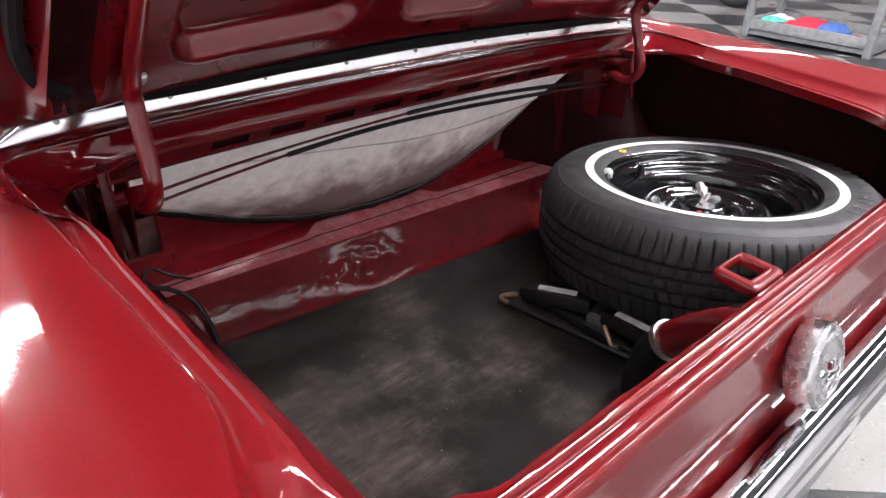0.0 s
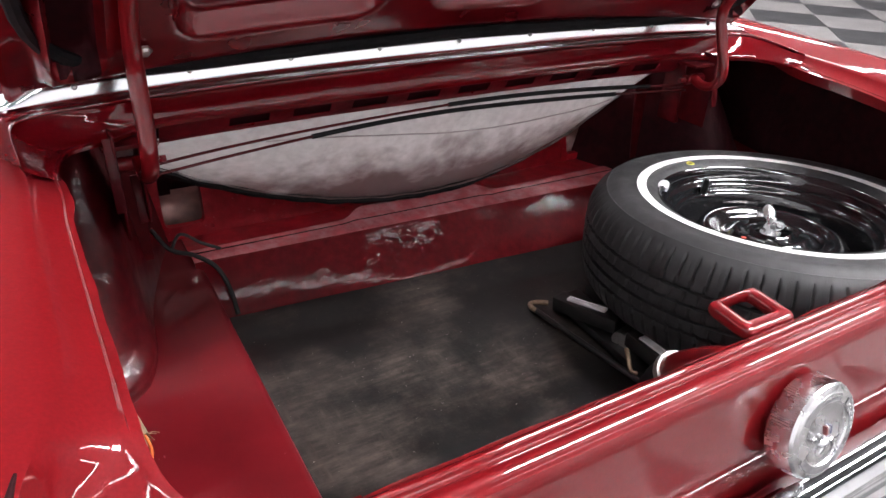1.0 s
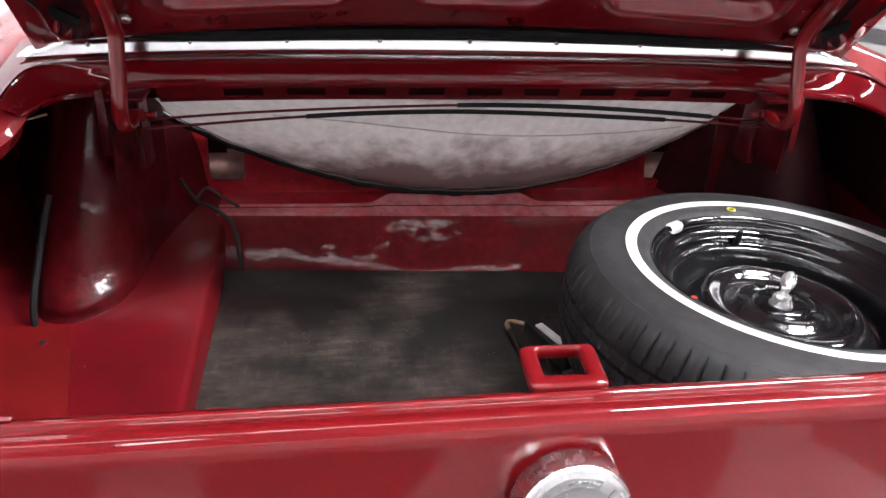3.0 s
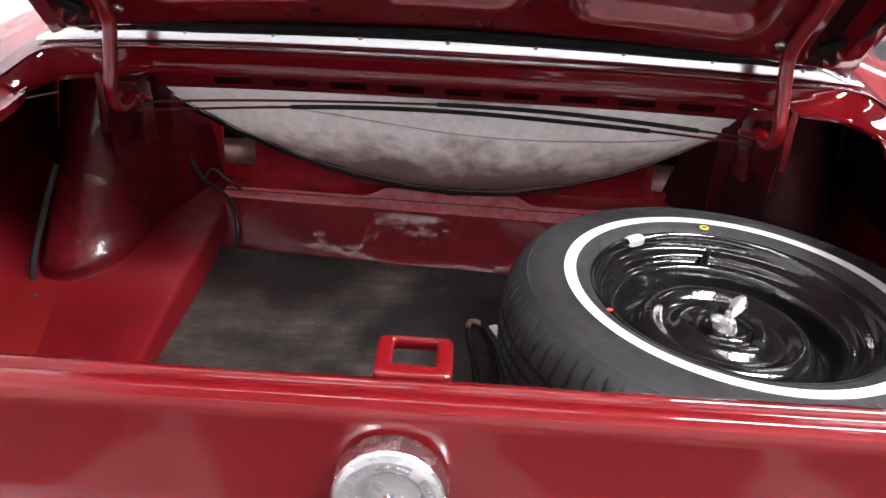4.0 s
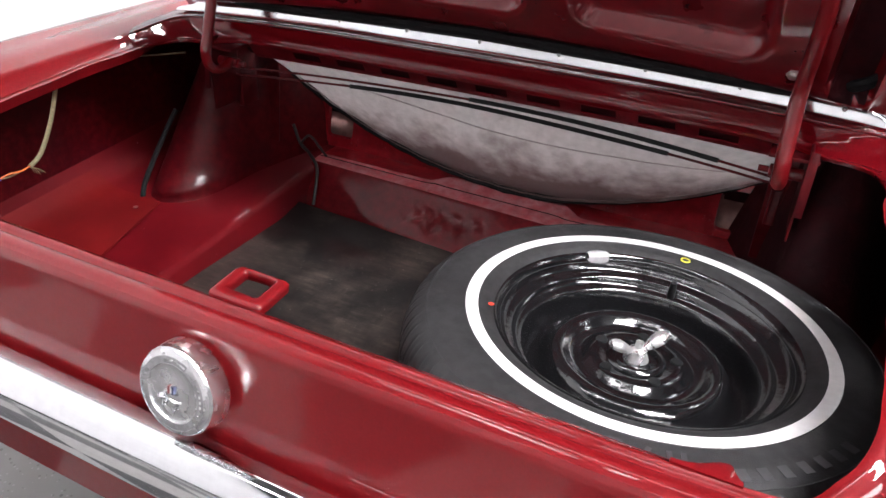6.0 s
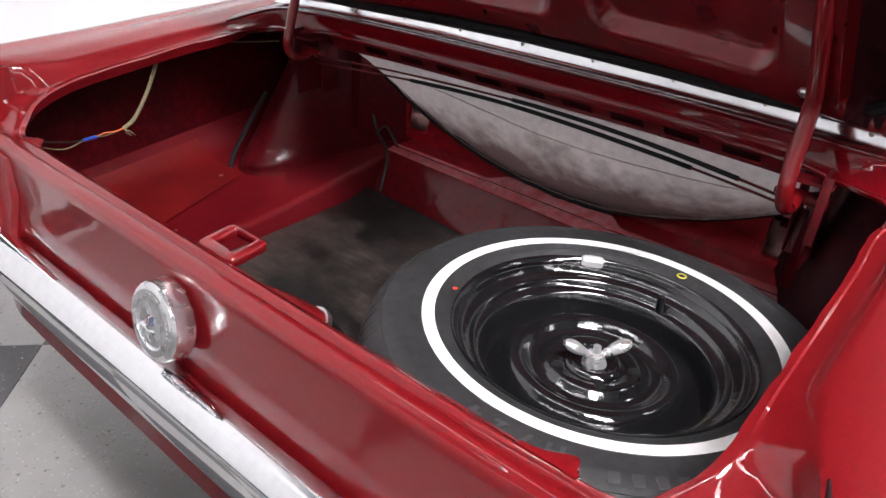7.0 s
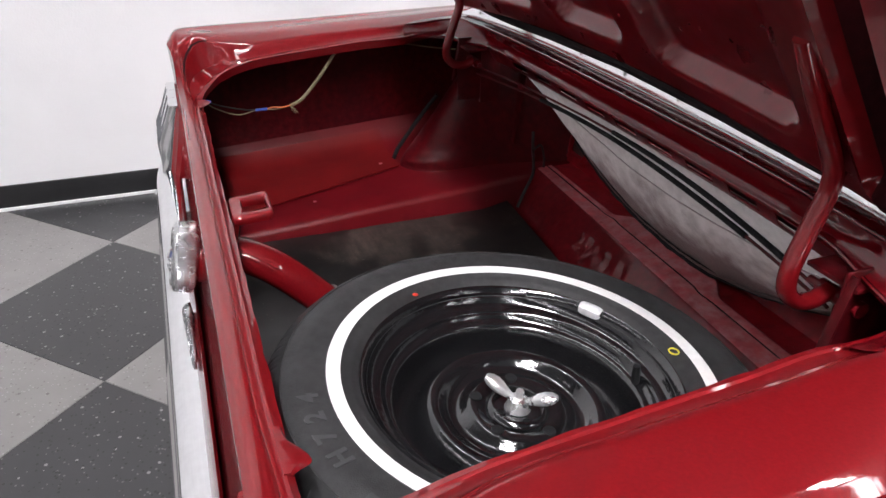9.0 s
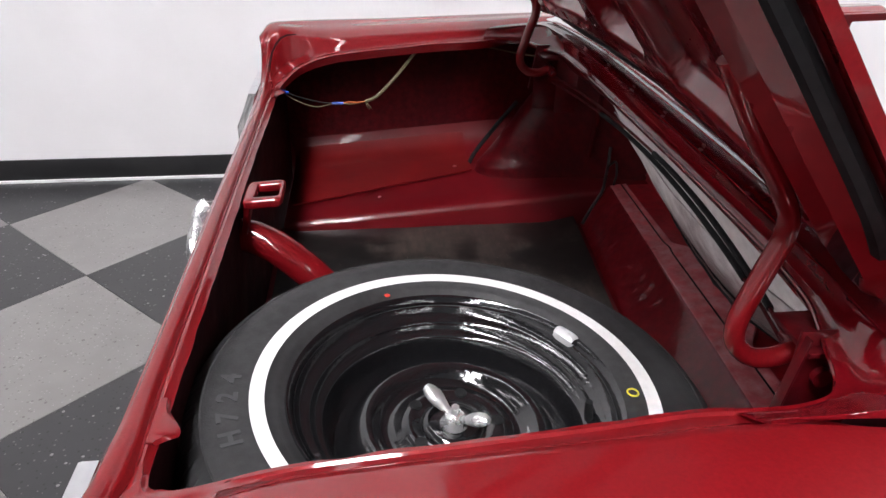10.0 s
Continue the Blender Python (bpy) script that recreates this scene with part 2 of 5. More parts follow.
def thing(name, at, label, category, group="", kind=""):
    ob = new(name)
    ob.empty_display_size = 0.05
    ob.matrix_basis = at if isinstance(at, Matrix) else Matrix.Translation(at)
    return tagged(ob, label, category, group, kind)


def grid(bm, rows, close=False):
    """A sheet through rows of points."""
    vs = [[bm.verts.new(p) for p in r] for r in rows]
    made = []
    for a, b in zip(vs, vs[1:]):
        n = len(a)
        for i in range(n if close else n - 1):
            j = (i + 1) % n
            made.append(bm.faces.new((a[i], a[j], b[j], b[i])))
    return vs, made


def spline(points, n):
    """n points along a smooth curve through the given ones."""
    P = [Vector(p) for p in points]
    cum = [0.0]
    for a, b in zip(P, P[1:]):
        cum.append(cum[-1] + max(1e-6, (b - a).length))
    out = []
    for k in range(n):
        s = cum[-1] * k / (n - 1)
        i = max(j for j in range(len(P) - 1) if cum[j] <= s + 1e-9)
        t = (s - cum[i]) / (cum[i + 1] - cum[i])
        p0, p1, p2, p3 = P[max(i - 1, 0)], P[i], P[i + 1], P[min(i + 2, len(P) - 1)]
        d = cum[i + 1] - cum[i]
        m1 = (p2 - p0) / (cum[i + 1] - cum[max(i - 1, 0)]) * d
        m2 = (p3 - p1) / (cum[min(i + 2, len(P) - 1)] - cum[i]) * d
        t2, t3 = t * t, t ** 3
        out.append(p1 * (2 * t3 - 3 * t2 + 1) + m1 * (t3 - 2 * t2 + t) + p2 * (3 * t2 - 2 * t3) + m2 * (t3 - t2))
    return out


def tube(bm, points, radius, n=10, steps=0, flat=1.0, caps=True):
    """A rod along points; radius may be a list."""
    P = spline(points, steps) if steps else [Vector(p) for p in points]
    rows = []
    side = None
    for i, p in enumerate(P):
        d = (P[min(i + 1, len(P) - 1)] - P[max(i - 1, 0)]).normalized()
        if side is None:
            side = d.cross(Vector((0, 0, 1)) if abs(d.z) < 0.9 else Vector((1, 0, 0))).normalized()
        side = (side - d * side.dot(d)).normalized()
        up = side.cross(d)
        r = radius[min(i, len(radius) - 1)] if isinstance(radius, (list, tuple)) else radius
        rows.append([p + side * math.cos(a) * r + up * math.sin(a) * r * flat for a in (2 * math.pi * k / n for k in range(n))])
    vs, _ = grid(bm, rows, close=True)
    if caps:
        bm.faces.new(vs[0]), bm.faces.new(vs[-1])


def lathe(bm, profile, n=96, wave=None):
    """Turns (r, z) pairs round the z axis."""
    rows = []
    for r, z in profile:
        rows.append([(r * math.cos(2 * math.pi * k / n), r * math.sin(2 * math.pi * k / n), z) for k in range(n)])
    return grid(bm, rows, close=True)


def block(bm, size, m=Matrix(), bevel=0.0, seg=2):
    made = bmesh.ops.create_cube(bm, size=1.0, matrix=m @ Matrix.Diagonal((*size, 1)))
    if bevel:
        es = {e for v in made["verts"] for e in v.link_edges}
        bmesh.ops.bevel(bm, geom=list(es), offset=bevel, segments=seg, affect="EDGES", profile=0.5)


def thick(bm, d):
    """Gives a sheet its thickness."""
    bmesh.ops.recalc_face_normals(bm, faces=bm.faces)
    bmesh.ops.solidify(bm, geom=list(bm.faces), thickness=d)


def boxpart(name, lo, hi, mat, parent=None, bevel=0.002, label=""):
    bm = bmesh.new()
    c = [(a + b) / 2 for a, b in zip(lo, hi)]
    block(bm, [b - a for a, b in zip(lo, hi)], Matrix.Translation(c), bevel, 2)
    return part(name, bm, mat, parent, label)


def smooth01(x):
    x = min(1.0, max(0.0, x))
    return x * x * (3 - 2 * x)


# ---- room ----
X0, X1, Y0, Y1, TOP = -1.95, 9.0, -6.0, 9.0, 4.2
tagged(boxpart("ground", (X0 - 0.2, Y0 - 0.2, -0.2), (X1 + 0.2, Y1 + 0.2, -0.006), GAP, bevel=0), "concrete slab under the vinyl tiles of the showroom", "floor", kind="structure")
for nm, lo, hi, lab in (("wall_west", (X0 - 0.15, Y0 - 0.15, -0.006), (X0, Y1 + 0.15, TOP), "plain white painted showroom wall beside the car"),
                        ("wall_east", (X1, Y0 - 0.15, -0.006), (X1 + 0.15, Y1 + 0.15, TOP), "plain grey painted far showroom wall"),
                        ("wall_south", (X0, Y0 - 0.15, -0.006), (X1, Y0, TOP), "plain white painted showroom wall behind the car"),
                        ("wall_north", (X0, Y1, -0.006), (X1, Y1 + 0.15, TOP), "plain grey painted showroom wall ahead of the car")):
    tagged(boxpart(nm, lo, hi, WALLPAINT if nm in ("wall_west", "wall_south") else FARWALL, bevel=0), lab, "wall", kind="structure")
tagged(boxpart("ceiling", (X0 - 0.15, Y0 - 0.15, TOP), (X1 + 0.15, Y1 + 0.15, TOP + 0.15), CEILPAINT, bevel=0), "plain dark grey showroom ceiling with long lamps", "ceiling", kind="structure")
tagged(boxpart("baseboard", (X0, Y0, -0.002), (X0 + 0.012, Y1, 0.10), BASEBLACK, bevel=0.003), "black vinyl baseboard along the white wall", "baseboard", kind="structure")
tagged(boxpart("trim", (X0 + 0.012, Y0, -0.003), (X0 + 0.022, Y1, 0.012), WALLPAINT, bevel=0.002), "thin pale bead at the foot of the baseboard", "trim", kind="structure")


def ceiling_light(x, y, lit, half=0.075):
    t = thing("ceiling_light", (x, y, TOP), "long white ceiling lamp with a bright diffuser", "lamp", "lamps on the ceiling")
    boxpart("frame", (x - 0.80, y - half - 0.015, TOP - 0.06), (x + 0.80, y + half + 0.015, TOP), WALLPAINT, t, 0.004)
    boxpart("diffuser", (x - 0.78, y - half, TOP - 0.085), (x + 0.78, y + half, TOP - 0.061), lit, t, 0.004)


# the wide lamp beside the tail, one further off and two ahead of the car are the brightest, those behind it are dimmed
for lx in (-0.95, 0.80, 2.55, 4.30, 6.05, 7.80):
    for ly in (-3.2, -0.6, 2.9, 5.1, 8.0):
        px, py, lit, half = lx, ly, LAMP_MID, 0.075
        if (lx, ly) == (-0.95, -0.6):
            px, lit, half = 2.1, LAMP_WIDE, 0.28
        elif (lx, ly) == (0.80, -0.6):
            px, lit = 0.05, LAMP_DIM
        elif (lx, ly) == (0.80, 5.1):
            px, py, lit = 0.62, 4.85, LAMP
        elif (lx, ly) == (-0.95, 2.9):
            lit = LAMP_WIDE
        elif (lx, ly) == (2.55, -0.6):
            px, lit = 4.30, LAMP
        elif (lx, ly) == (4.30, -0.6):
            px = -1.1
            lit = LAMP_DIM
        elif lx < 3 and ly == -3.2:
            lit = LAMP_DIM
        ceiling_light(px, py, lit, half)

# checkered vinyl floor, laid at 45 degrees to the wall
TS = 0.5865
TILE_O = Vector((-1.5305, -0.3964))


def floor_tiles():
    floor = thing("floor", (0, 0, 0), "checkered dark grey and pale grey speckled vinyl tile floor", "floor", kind="structure")
    meshes = []
    for mat in (TILE_L, TILE_D):
        bm = bmesh.new()
        block(bm, (TS - 0.0016, TS - 0.0016, 0.005), Matrix.Translation((0, 0, -0.0025)), 0.0008, 1)
        meshes.append(mesh_of("tile", bm, mat, False))
    rest = [bmesh.new(), bmesh.new()]
    c, s = math.cos(radians(45)), math.sin(radians(45))
    for i in range(-20, 21):
        for j in range(-20, 21):
            u, v = (i + 0.5) * TS, (j + 0.5) * TS
            x, y = TILE_O.x + c * u - s * v, TILE_O.y + s * u + c * v
            if not (X0 - 0.3 < x < X1 + 0.3 and Y0 - 0.3 < y < Y1 + 0.3):
                continue
            kind = (i + j) % 2
            if x < 1.0 and -4 < y < 3.5 or (3.5 < x < 7.5 and 0 < y < 6):
                ob = new("tile", meshes[kind])
                ob.parent = floor
                ob.matrix_basis = pose(x, y, 0, 0, 0, 45)
            else:
                block(rest[kind], (TS - 0.0016, TS - 0.0016, 0.005), pose(x, y, -0.0025, 0, 0, 45))
    for bm, mat in zip(rest, (TILE_L, TILE_D)):
        ob = part("far_tiles", bm, mat, floor, smooth=False)
        tagged(ob, kind="stuff")
    return floor


floor_tiles()

# ---- the car ----
car = thing("car", (0, 0, 0), "dark red classic convertible with its trunk lid open", "car")

# stations round the trunk opening, from the tail's middle to the front of the quarter panel:
# inner rim, gutter, flush edge, crown, shoulder, side, low side, bottom
ST = [
    [(0, -0.047, .786), (0, -0.0625, .777), (0, -0.0690, .784), (0, -0.0825, .780), (0, -0.0890, .750), (0, -0.0955, .69), (0, -0.1070, .60), (0, -0.1300, .42)],
    [(.30, -0.047, .786), (.30, -0.0625, .777), (.30, -0.0690, .784), (.30, -0.0825, .780), (.30, -0.0890, .750), (.30, -0.0955, .69), (.30, -0.1070, .60), (.30, -0.1300, .42)],
    [(.48, -0.046, .786), (.48, -0.0620, .777), (.48, -0.0690, .784), (.48, -0.0825, .780), (.48, -0.0890, .750), (.48, -0.0955, .69), (.48, -0.1070, .60), (.48, -0.1300, .42)],
    [(.545, -0.046, .786), (.55, -0.058, .778), (.555, -0.067, .785), (.555, -0.0825, .784), (.555, -0.0890, .750), (.555, -0.0955, .69), (.555, -0.1068, .60), (.555, -0.1290, .42)],
    [(.592, -0.040, .790), (.610, -0.052, .780), (.636, -0.069, .792), (.655, -0.087, .80), (.63, -0.0890, .750), (.63, -0.0960, .69), (.63, -0.1060, .60), (.63, -0.1260, .42)],
    [(.614, -0.020, .803), (.646, -0.034, .798), (.690, -0.064, .834), (.712, -0.083, .866), (.70, -0.0890, .755), (.70, -0.0940, .69), (.70, -0.1035, .60), (.70, -0.110, .42)],
    [(.628, 0.004, .818), (.668, -0.006, .820), (.714, -0.040, .866), (.752, -0.079, .884), (.765, -0.092, .77), (.765, -0.094, .69), (.765, -0.09, .60), (.765, -0.07, .42)],
    [(.634, 0.030, .829), (.672, 0.022, .836), (.708, -0.006, .874), (.79, -0.068, .888), (.818, -0.08, .80), (.825, -0.08, .70), (.825, -0.075, .60), (.80, -0.06, .42)],
    [(.636, 0.060, .838), (.668, 0.056, .840), (.688, 0.046, .870), (.80, -0.03, .889), (.838, -0.04, .82), (.85, -0.03, .71), (.852, -0.02, .60), (.82, 0.0, .40)],
    [(.637, 0.100, .846), (.660, 0.10, .848), (.673, 0.098, .869), (.80, 0.06, .891), (.84, 0.06, .83), (.86, 0.06, .72), (.866, 0.06, .60), (.83, 0.06, .38)],
    [(.638, 0.20, .856), (.660, 0.20, .858), (.671, 0.20, .876), (.80, 0.20, .893), (.84, 0.20, .835), (.864, 0.20, .72), (.870, 0.20, .60), (.83, 0.2, .36)],
    [(.638, 0.33, .867), (.660, 0.33, .869), (.671, 0.33, .883), (.80, 0.33, .897), (.84, 0.33, .84), (.866, 0.33, .72), (.872, 0.33, .60), (.83, 0.33, .36)],
    [(.637, 0.44, .873), (.659, 0.44, .876), (.670, 0.44, .888), (.80, 0.44, .900), (.84, 0.44, .84), (.866, 0.44, .72), (.872, 0.44, .60), (.83, 0.44, .36)],
    [(.680, 0.56, .880), (.684, 0.56, .882), (.690, 0.56, .893), (.80, 0.56, .903), (.84, 0.56, .845), (.866, 0.56, .72), (.872, 0.56, .60), (.83, 0.56, .36)],
    [(.690, 0.80, .895), (.694, 0.80, .896), (.700, 0.80, .900), (.80, 0.80, .908), (.84, 0.80, .85), (.866, 0.80, .72), (.872, 0.80, .60), (.83, 0.8, .36)],
    [(.700, 1.50, .915), (.704, 1.50, .915), (.711, 1.50, .916), (.80, 1.50, .918), (.84, 1.50, .86), (.866, 1.50, .72), (.872, 1.50, .60), (.83, 1.5, .36)],
]
for k, f in ((4, 0.55), (5, 0.68), (6, 0.74), (7, 0.72)):
    a, b = Vector(ST[k][0]), Vector(ST[k][2])
    g = a.lerp(b, f)
    ST[k][1] = (g.x, g.y, a.z - 0.016)
NST = 190


def common_lines(stations, n):
    """Smooth lines through the stations, all keyed to the same steps so that rows stay square to the rim."""
    m = len(stations[0])
    cum = [0.0]
    for a, b in zip(stations, stations[1:]):
        cum.append(cum[-1] + sum((Vector(b[k]) - Vector(a[k])).length for k in range(m)) / m)
    out = [[] for _ in range(m)]
    for q in range(n):
        s = cum[-1] * (q / (n - 1)) ** 1.0
        i = max(j for j in range(len(stations) - 1) if cum[j] <= s + 1e-9)
        d = cum[i + 1] - cum[i]
        t = (s - cum[i]) / d
        t2, t3 = t * t, t ** 3
        for k in range(m):
            P = [Vector(st[k]) for st in stations]
            a, b = max(i - 1, 0), min(i + 2, len(P) - 1)
            m1 = (P[i + 1] - P[a]) / (cum[i + 1] - cum[a]) * d
            m2 = (P[b] - P[i]) / (cum[b] - cum[i]) * d
            out[k].append(P[i] * (2 * t3 - 3 * t2 + 1) + m1 * (t3 - 2 * t2 + t) + P[i + 1] * (3 * t2 - 2 * t3) + m2 * (t3 - t2))
    return out


lines = common_lines(ST, NST)


def body_row(i, side):
    """One cross-section of the body shell, with the flange that turns down inside the rim."""
    p = [lines[k][i].copy() for k in range(8)]
    if side > 0:
        # the opening sits a little to the right of the lock
        for q in p[:3]:
            q.x += 0.023 * smooth01((p[0].x - 0.50) / 0.13)
    inward = (p[0] - p[1])
    inward.z = 0
    inward.normalize()
    flange = p[0] + Vector((0, 0, -0.022)) - inward * 0.004
    top = p[0] + inward * (0.004 + 0.0022 * noise.noise(p[0] * 26 * side)) + Vector((0, 0, -0.002 + 0.0012 * noise.noise(p[0] * 17)))
    droop = Vector((0, 0, -0.0045 * (1 - smooth01((p[0].y + 0.045) / 0.03))))
    row = [flange + droop, top + droop, p[0] - inward * 0.004 + droop * 0.55]
    b = p[0].lerp(p[1], 0.55)
    b.z = p[0].z * 0.9 + max(p[0].z, p[1].z) * 0.1 - 0.0015
    d = p[1].lerp(p[2], 0.5)
    d.z = p[2].z - 0.001
    low = p[1].copy()
    low.z = min(p[1].z, b.z - 0.006 + 0.0055 * smooth01((p[0].y + 0.01) / 0.06))
    row += [p[0].lerp(b, 0.6), b, b.lerp(low, 0.25), low + (b - low) * 0.12 + Vector((0, 0, -0.001)), low + (d - low) * 0.12 + Vector((0, 0, -0.001)), d.lerp(low, 0.25), d, p[2]]
    w = smooth01((p[0].y - 0.018) / 0.030)
    for k, f, drop in zip(range(3, 10), (0.09, 0.16, 0.30, 0.48, 0.66, 0.82, 0.93), (0.0005, 0.0038, 0.0048, 0.0052, 0.0050, 0.0036, 0.0016)):
        row[k] = row[k].lerp(p[0].lerp(p[2], f) - Vector((0, 0, drop)), w)
    pocket_w = smooth01((p[0].x - 0.575) / 0.025) * (1 - w)
    foot = p[0].lerp(p[2], 0.80)
    foot.z = p[0].z - 0.007
    head = p[0].lerp(p[2], 0.93)
    head.z = p[2].z - 0.001
    shelf = [p[0].lerp(foot, f) - Vector((0, 0, d)) for f, d in ((0.10, 0.001), (0.18, 0.0035), (0.45, 0.001), (0.75, -0.001))]
    for k, q in zip(range(3, 10), shelf + [foot, foot.lerp(head, 0.5), head]):
        row[k] = row[k].lerp(q, pocket_w)
    fall = p[4] - p[3]
    away = Vector((fall.x, fall.y, 0))
    away = away.normalized() if away.length > 1e-6 else away
    crease = p[3].lerp(p[4], 0.20) + (away + Vector((0, 0, 1))) * fall.length * 0.10
    crest = [p[2], p[2].lerp(p[3], 0.35) + Vector((0, 0, 0.002 + (0.0045 * smooth01((p[0].x - 0.48) / 0.12) if side < 0 else 0.0))), p[2].lerp(p[3], 0.75) + Vector((0, 0, 0.002)), p[3], crease]
    row += spline(crest, 14)[1:] + spline([crease, p[3].lerp(p[4], 0.55) + away * fall.length * 0.05, p[4], p[5], p[6], p[7]], 20)[1:]
    return [Vector((v.x * side, v.y, v.z)) for v in row]


def tail_station():
    return max(i for i in range(NST) if lines[0][i].x < 0.585 and lines[0][i].y < 0)


def body_shell():
    k = tail_station()
    for side in (-1, 1):
        bm = bmesh.new()
        grid(bm, [body_row(i, side) for i in range(k, NST)])
        part("quarter_panel", bm, PAINT, car, "glossy red quarter panel with a rolled gutter edge", angle=42)
    bm = bmesh.new()
    grid(bm, [body_row(i, -1) for i in range(k, 0, -1)] + [body_row(i, 1) for i in range(0, k + 1)])
    part("tail_panel", bm, PAINT, car, "glossy red tail panel with a grooved upper lip", angle=60)


body_shell()


def corner_seams():
    """Dark open joint round the recess in each rear corner of the opening."""
    a = min(i for i in range(NST) if lines[2][i].x > 0.645)
    b = max(i for i in range(NST) if lines[0][i].y < 0.050)
    for side in (-1, 1):
        bm = bmesh.new()
        run = []
        for i in range(a, b, 2):
            row = body_row(i, side)
            run.append(row[10] + Vector((0, 0, 0.0004)))
        tube(bm, run, [0.0012] + [0.0030] * (len(run) - 2) + [0.0012], 8)
        part("panel_seam", bm, DARKIN, car, "dark open joint round the corner recess")


corner_seams()

# panel ahead of the opening, under the raised lid: rim, foot of the upright face, hard edge, back of the shelf, far edge
FP = [
    [(0, .600, .873), (0, .607, .876), (0, .601, .9108), (0, .642, .9140), (0, .70, .920)],
    [(.30, .600, .872), (.30, .607, .875), (.30, .601, .9095), (.30, .640, .9125), (.30, .70, .918)],
    [(.50, .592, .871), (.505, .600, .874), (.508, .596, .9060), (.52, .634, .9090), (.52, .70, .916)],
    [(.570, .566, .867), (.576, .576, .871), (.580, .591, .9035), (.61, .632, .9075), (.62, .70, .919)],
    [(.618, .538, .869), (.627, .551, .873), (.645, .584, .9010), (.68, .625, .9050), (.70, .70, .912)],
    [(.633, .500, .871), (.643, .506, .875), (.672, .560, .8975), (.695, .600, .9010), (.72, .70, .905)],
    [(.637, .44, .8735), (.646, .44, .877), (.671, .45, .8895), (.700, .50, .8945), (.725, .70, .903)],
]
fl = common_lines(FP, 140)


def filler_panel():
    bm = bmesh.new()
    rows = []
    for i in list(range(139, 0, -1)) + list(range(140)):
        side = -1 if len(rows) < 139 else 1
        p = [fl[k][i].copy() for k in range(5)]
        if side > 0:
            for q in p[:3]:
                q.x += 0.023 * smooth01((p[0].x - 0.50) / 0.13)
        out = (p[1] - p[0])
        out.z = 0
        out.normalize()
        up = Vector((0, 0, 1))
        row = [p[0] - up * 0.010 + out * 0.008, p[0] - up * 0.007, p[0] - up * 0.002 - out * 0.0015, p[0], p[0] + out * 0.003 - up * 0.001, p[1], p[1].lerp(p[2], 0.1) + out * 0.001]
        row += [p[1].lerp(p[2], f) + out * 0.0035 for f in (0.3, 0.5, 0.7, 0.88)]
        row += [p[2] + out * 0.001 - up * 0.0018, p[2] - out * 0.0012, p[2] - out * 0.0008 + up * 0.0016]
        row += [p[2].lerp(p[3], f) + up * 0.0010 * math.sin(math.pi * f ** 0.6) for f in (0.1, 0.22, 0.38, 0.55, 0.75, 1.0)]
        row += [p[3].lerp(p[4], f) for f in (0.3, 1.0)]
        rows.append([Vector((v.x * side, v.y, v.z)) for v in row])
    grid(bm, rows)
    part("rear_deck_panel", bm, DECKRED, car, "red panel with a hard-edged shelf ahead of the trunk opening", angle=45)


filler_panel()


def deck_strip():
    """Polished molding with a row of screws across the rear deck."""
    bm = bmesh.new()
    rows = []

    def foot(u):
        a = abs(u)
        return 0.641 - 0.03 * (a / 0.69) ** 4, 0.9180 - 0.0085 * (a / 0.6) ** 2

    for k in range(81):
        u = -0.69 + 1.38 * k / 80
        y, z = foot(u)
        h = 1 - 0.85 * smooth01((abs(u) - 0.62) / 0.07)
        rows.append([(u, y + dy, z + dz * h) for dy, dz in ((-0.008, -0.004), (-0.0108, 0.0), (-0.0106, 0.004), (-0.0092, 0.011), (-0.0070, 0.0180), (-0.0035, 0.0235), (0.002, 0.0258), (0.034, 0.0268))])
    grid(bm, rows)
    strip = part("deck_molding", bm, ALU, car, "polished metal molding fixed with small screws", angle=30)
    bm = bmesh.new()
    lathe(bm, [(0.0001, 0.0030), (0.002, 0.0028), (0.0036, 0.0016), (0.004, 0)], 12)
    scr = mesh_of("screw", bm, STEEL)
    for k in range(-4, 5):
        u = k * 0.148
        y, z = foot(u)
        ob = new("screw", scr)
        ob.parent = strip
        ob.matrix_basis = pose(u, y - 0.0086, z + 0.0135, 72)


deck_strip()

# ---- trunk lid ----
LV, LN = Vector((0, -0.6, 0.8)), Vector((0, -0.8, -0.6))


def lid_point(u, v, w):
    """u across, v up from the hinge edge, w below the outer skin."""
    crown = 0.034 * (1 - min(1, abs(u) / 0.68) ** 2)
    return Vector((u, 0.634, 0.912)) + LV * (v + 0.022 * (1 - (u / 0.68) ** 2)) + LN * (w - crown)


def pocket(u, v, u0, u1, v0, v1, r, soft):
    """1 well inside a rounded rectangle, 0 outside."""
    cx, cy = (u0 + u1) / 2, (v0 + v1) / 2
    dx, dy = abs(u - cx) - (u1 - u0) / 2 + r, abs(v - cy) - (v1 - v0) / 2 + r
    d = math.hypot(max(dx, 0), max(dy, 0)) + min(max(dx, dy), 0) - r
    return smooth01(-d / soft)


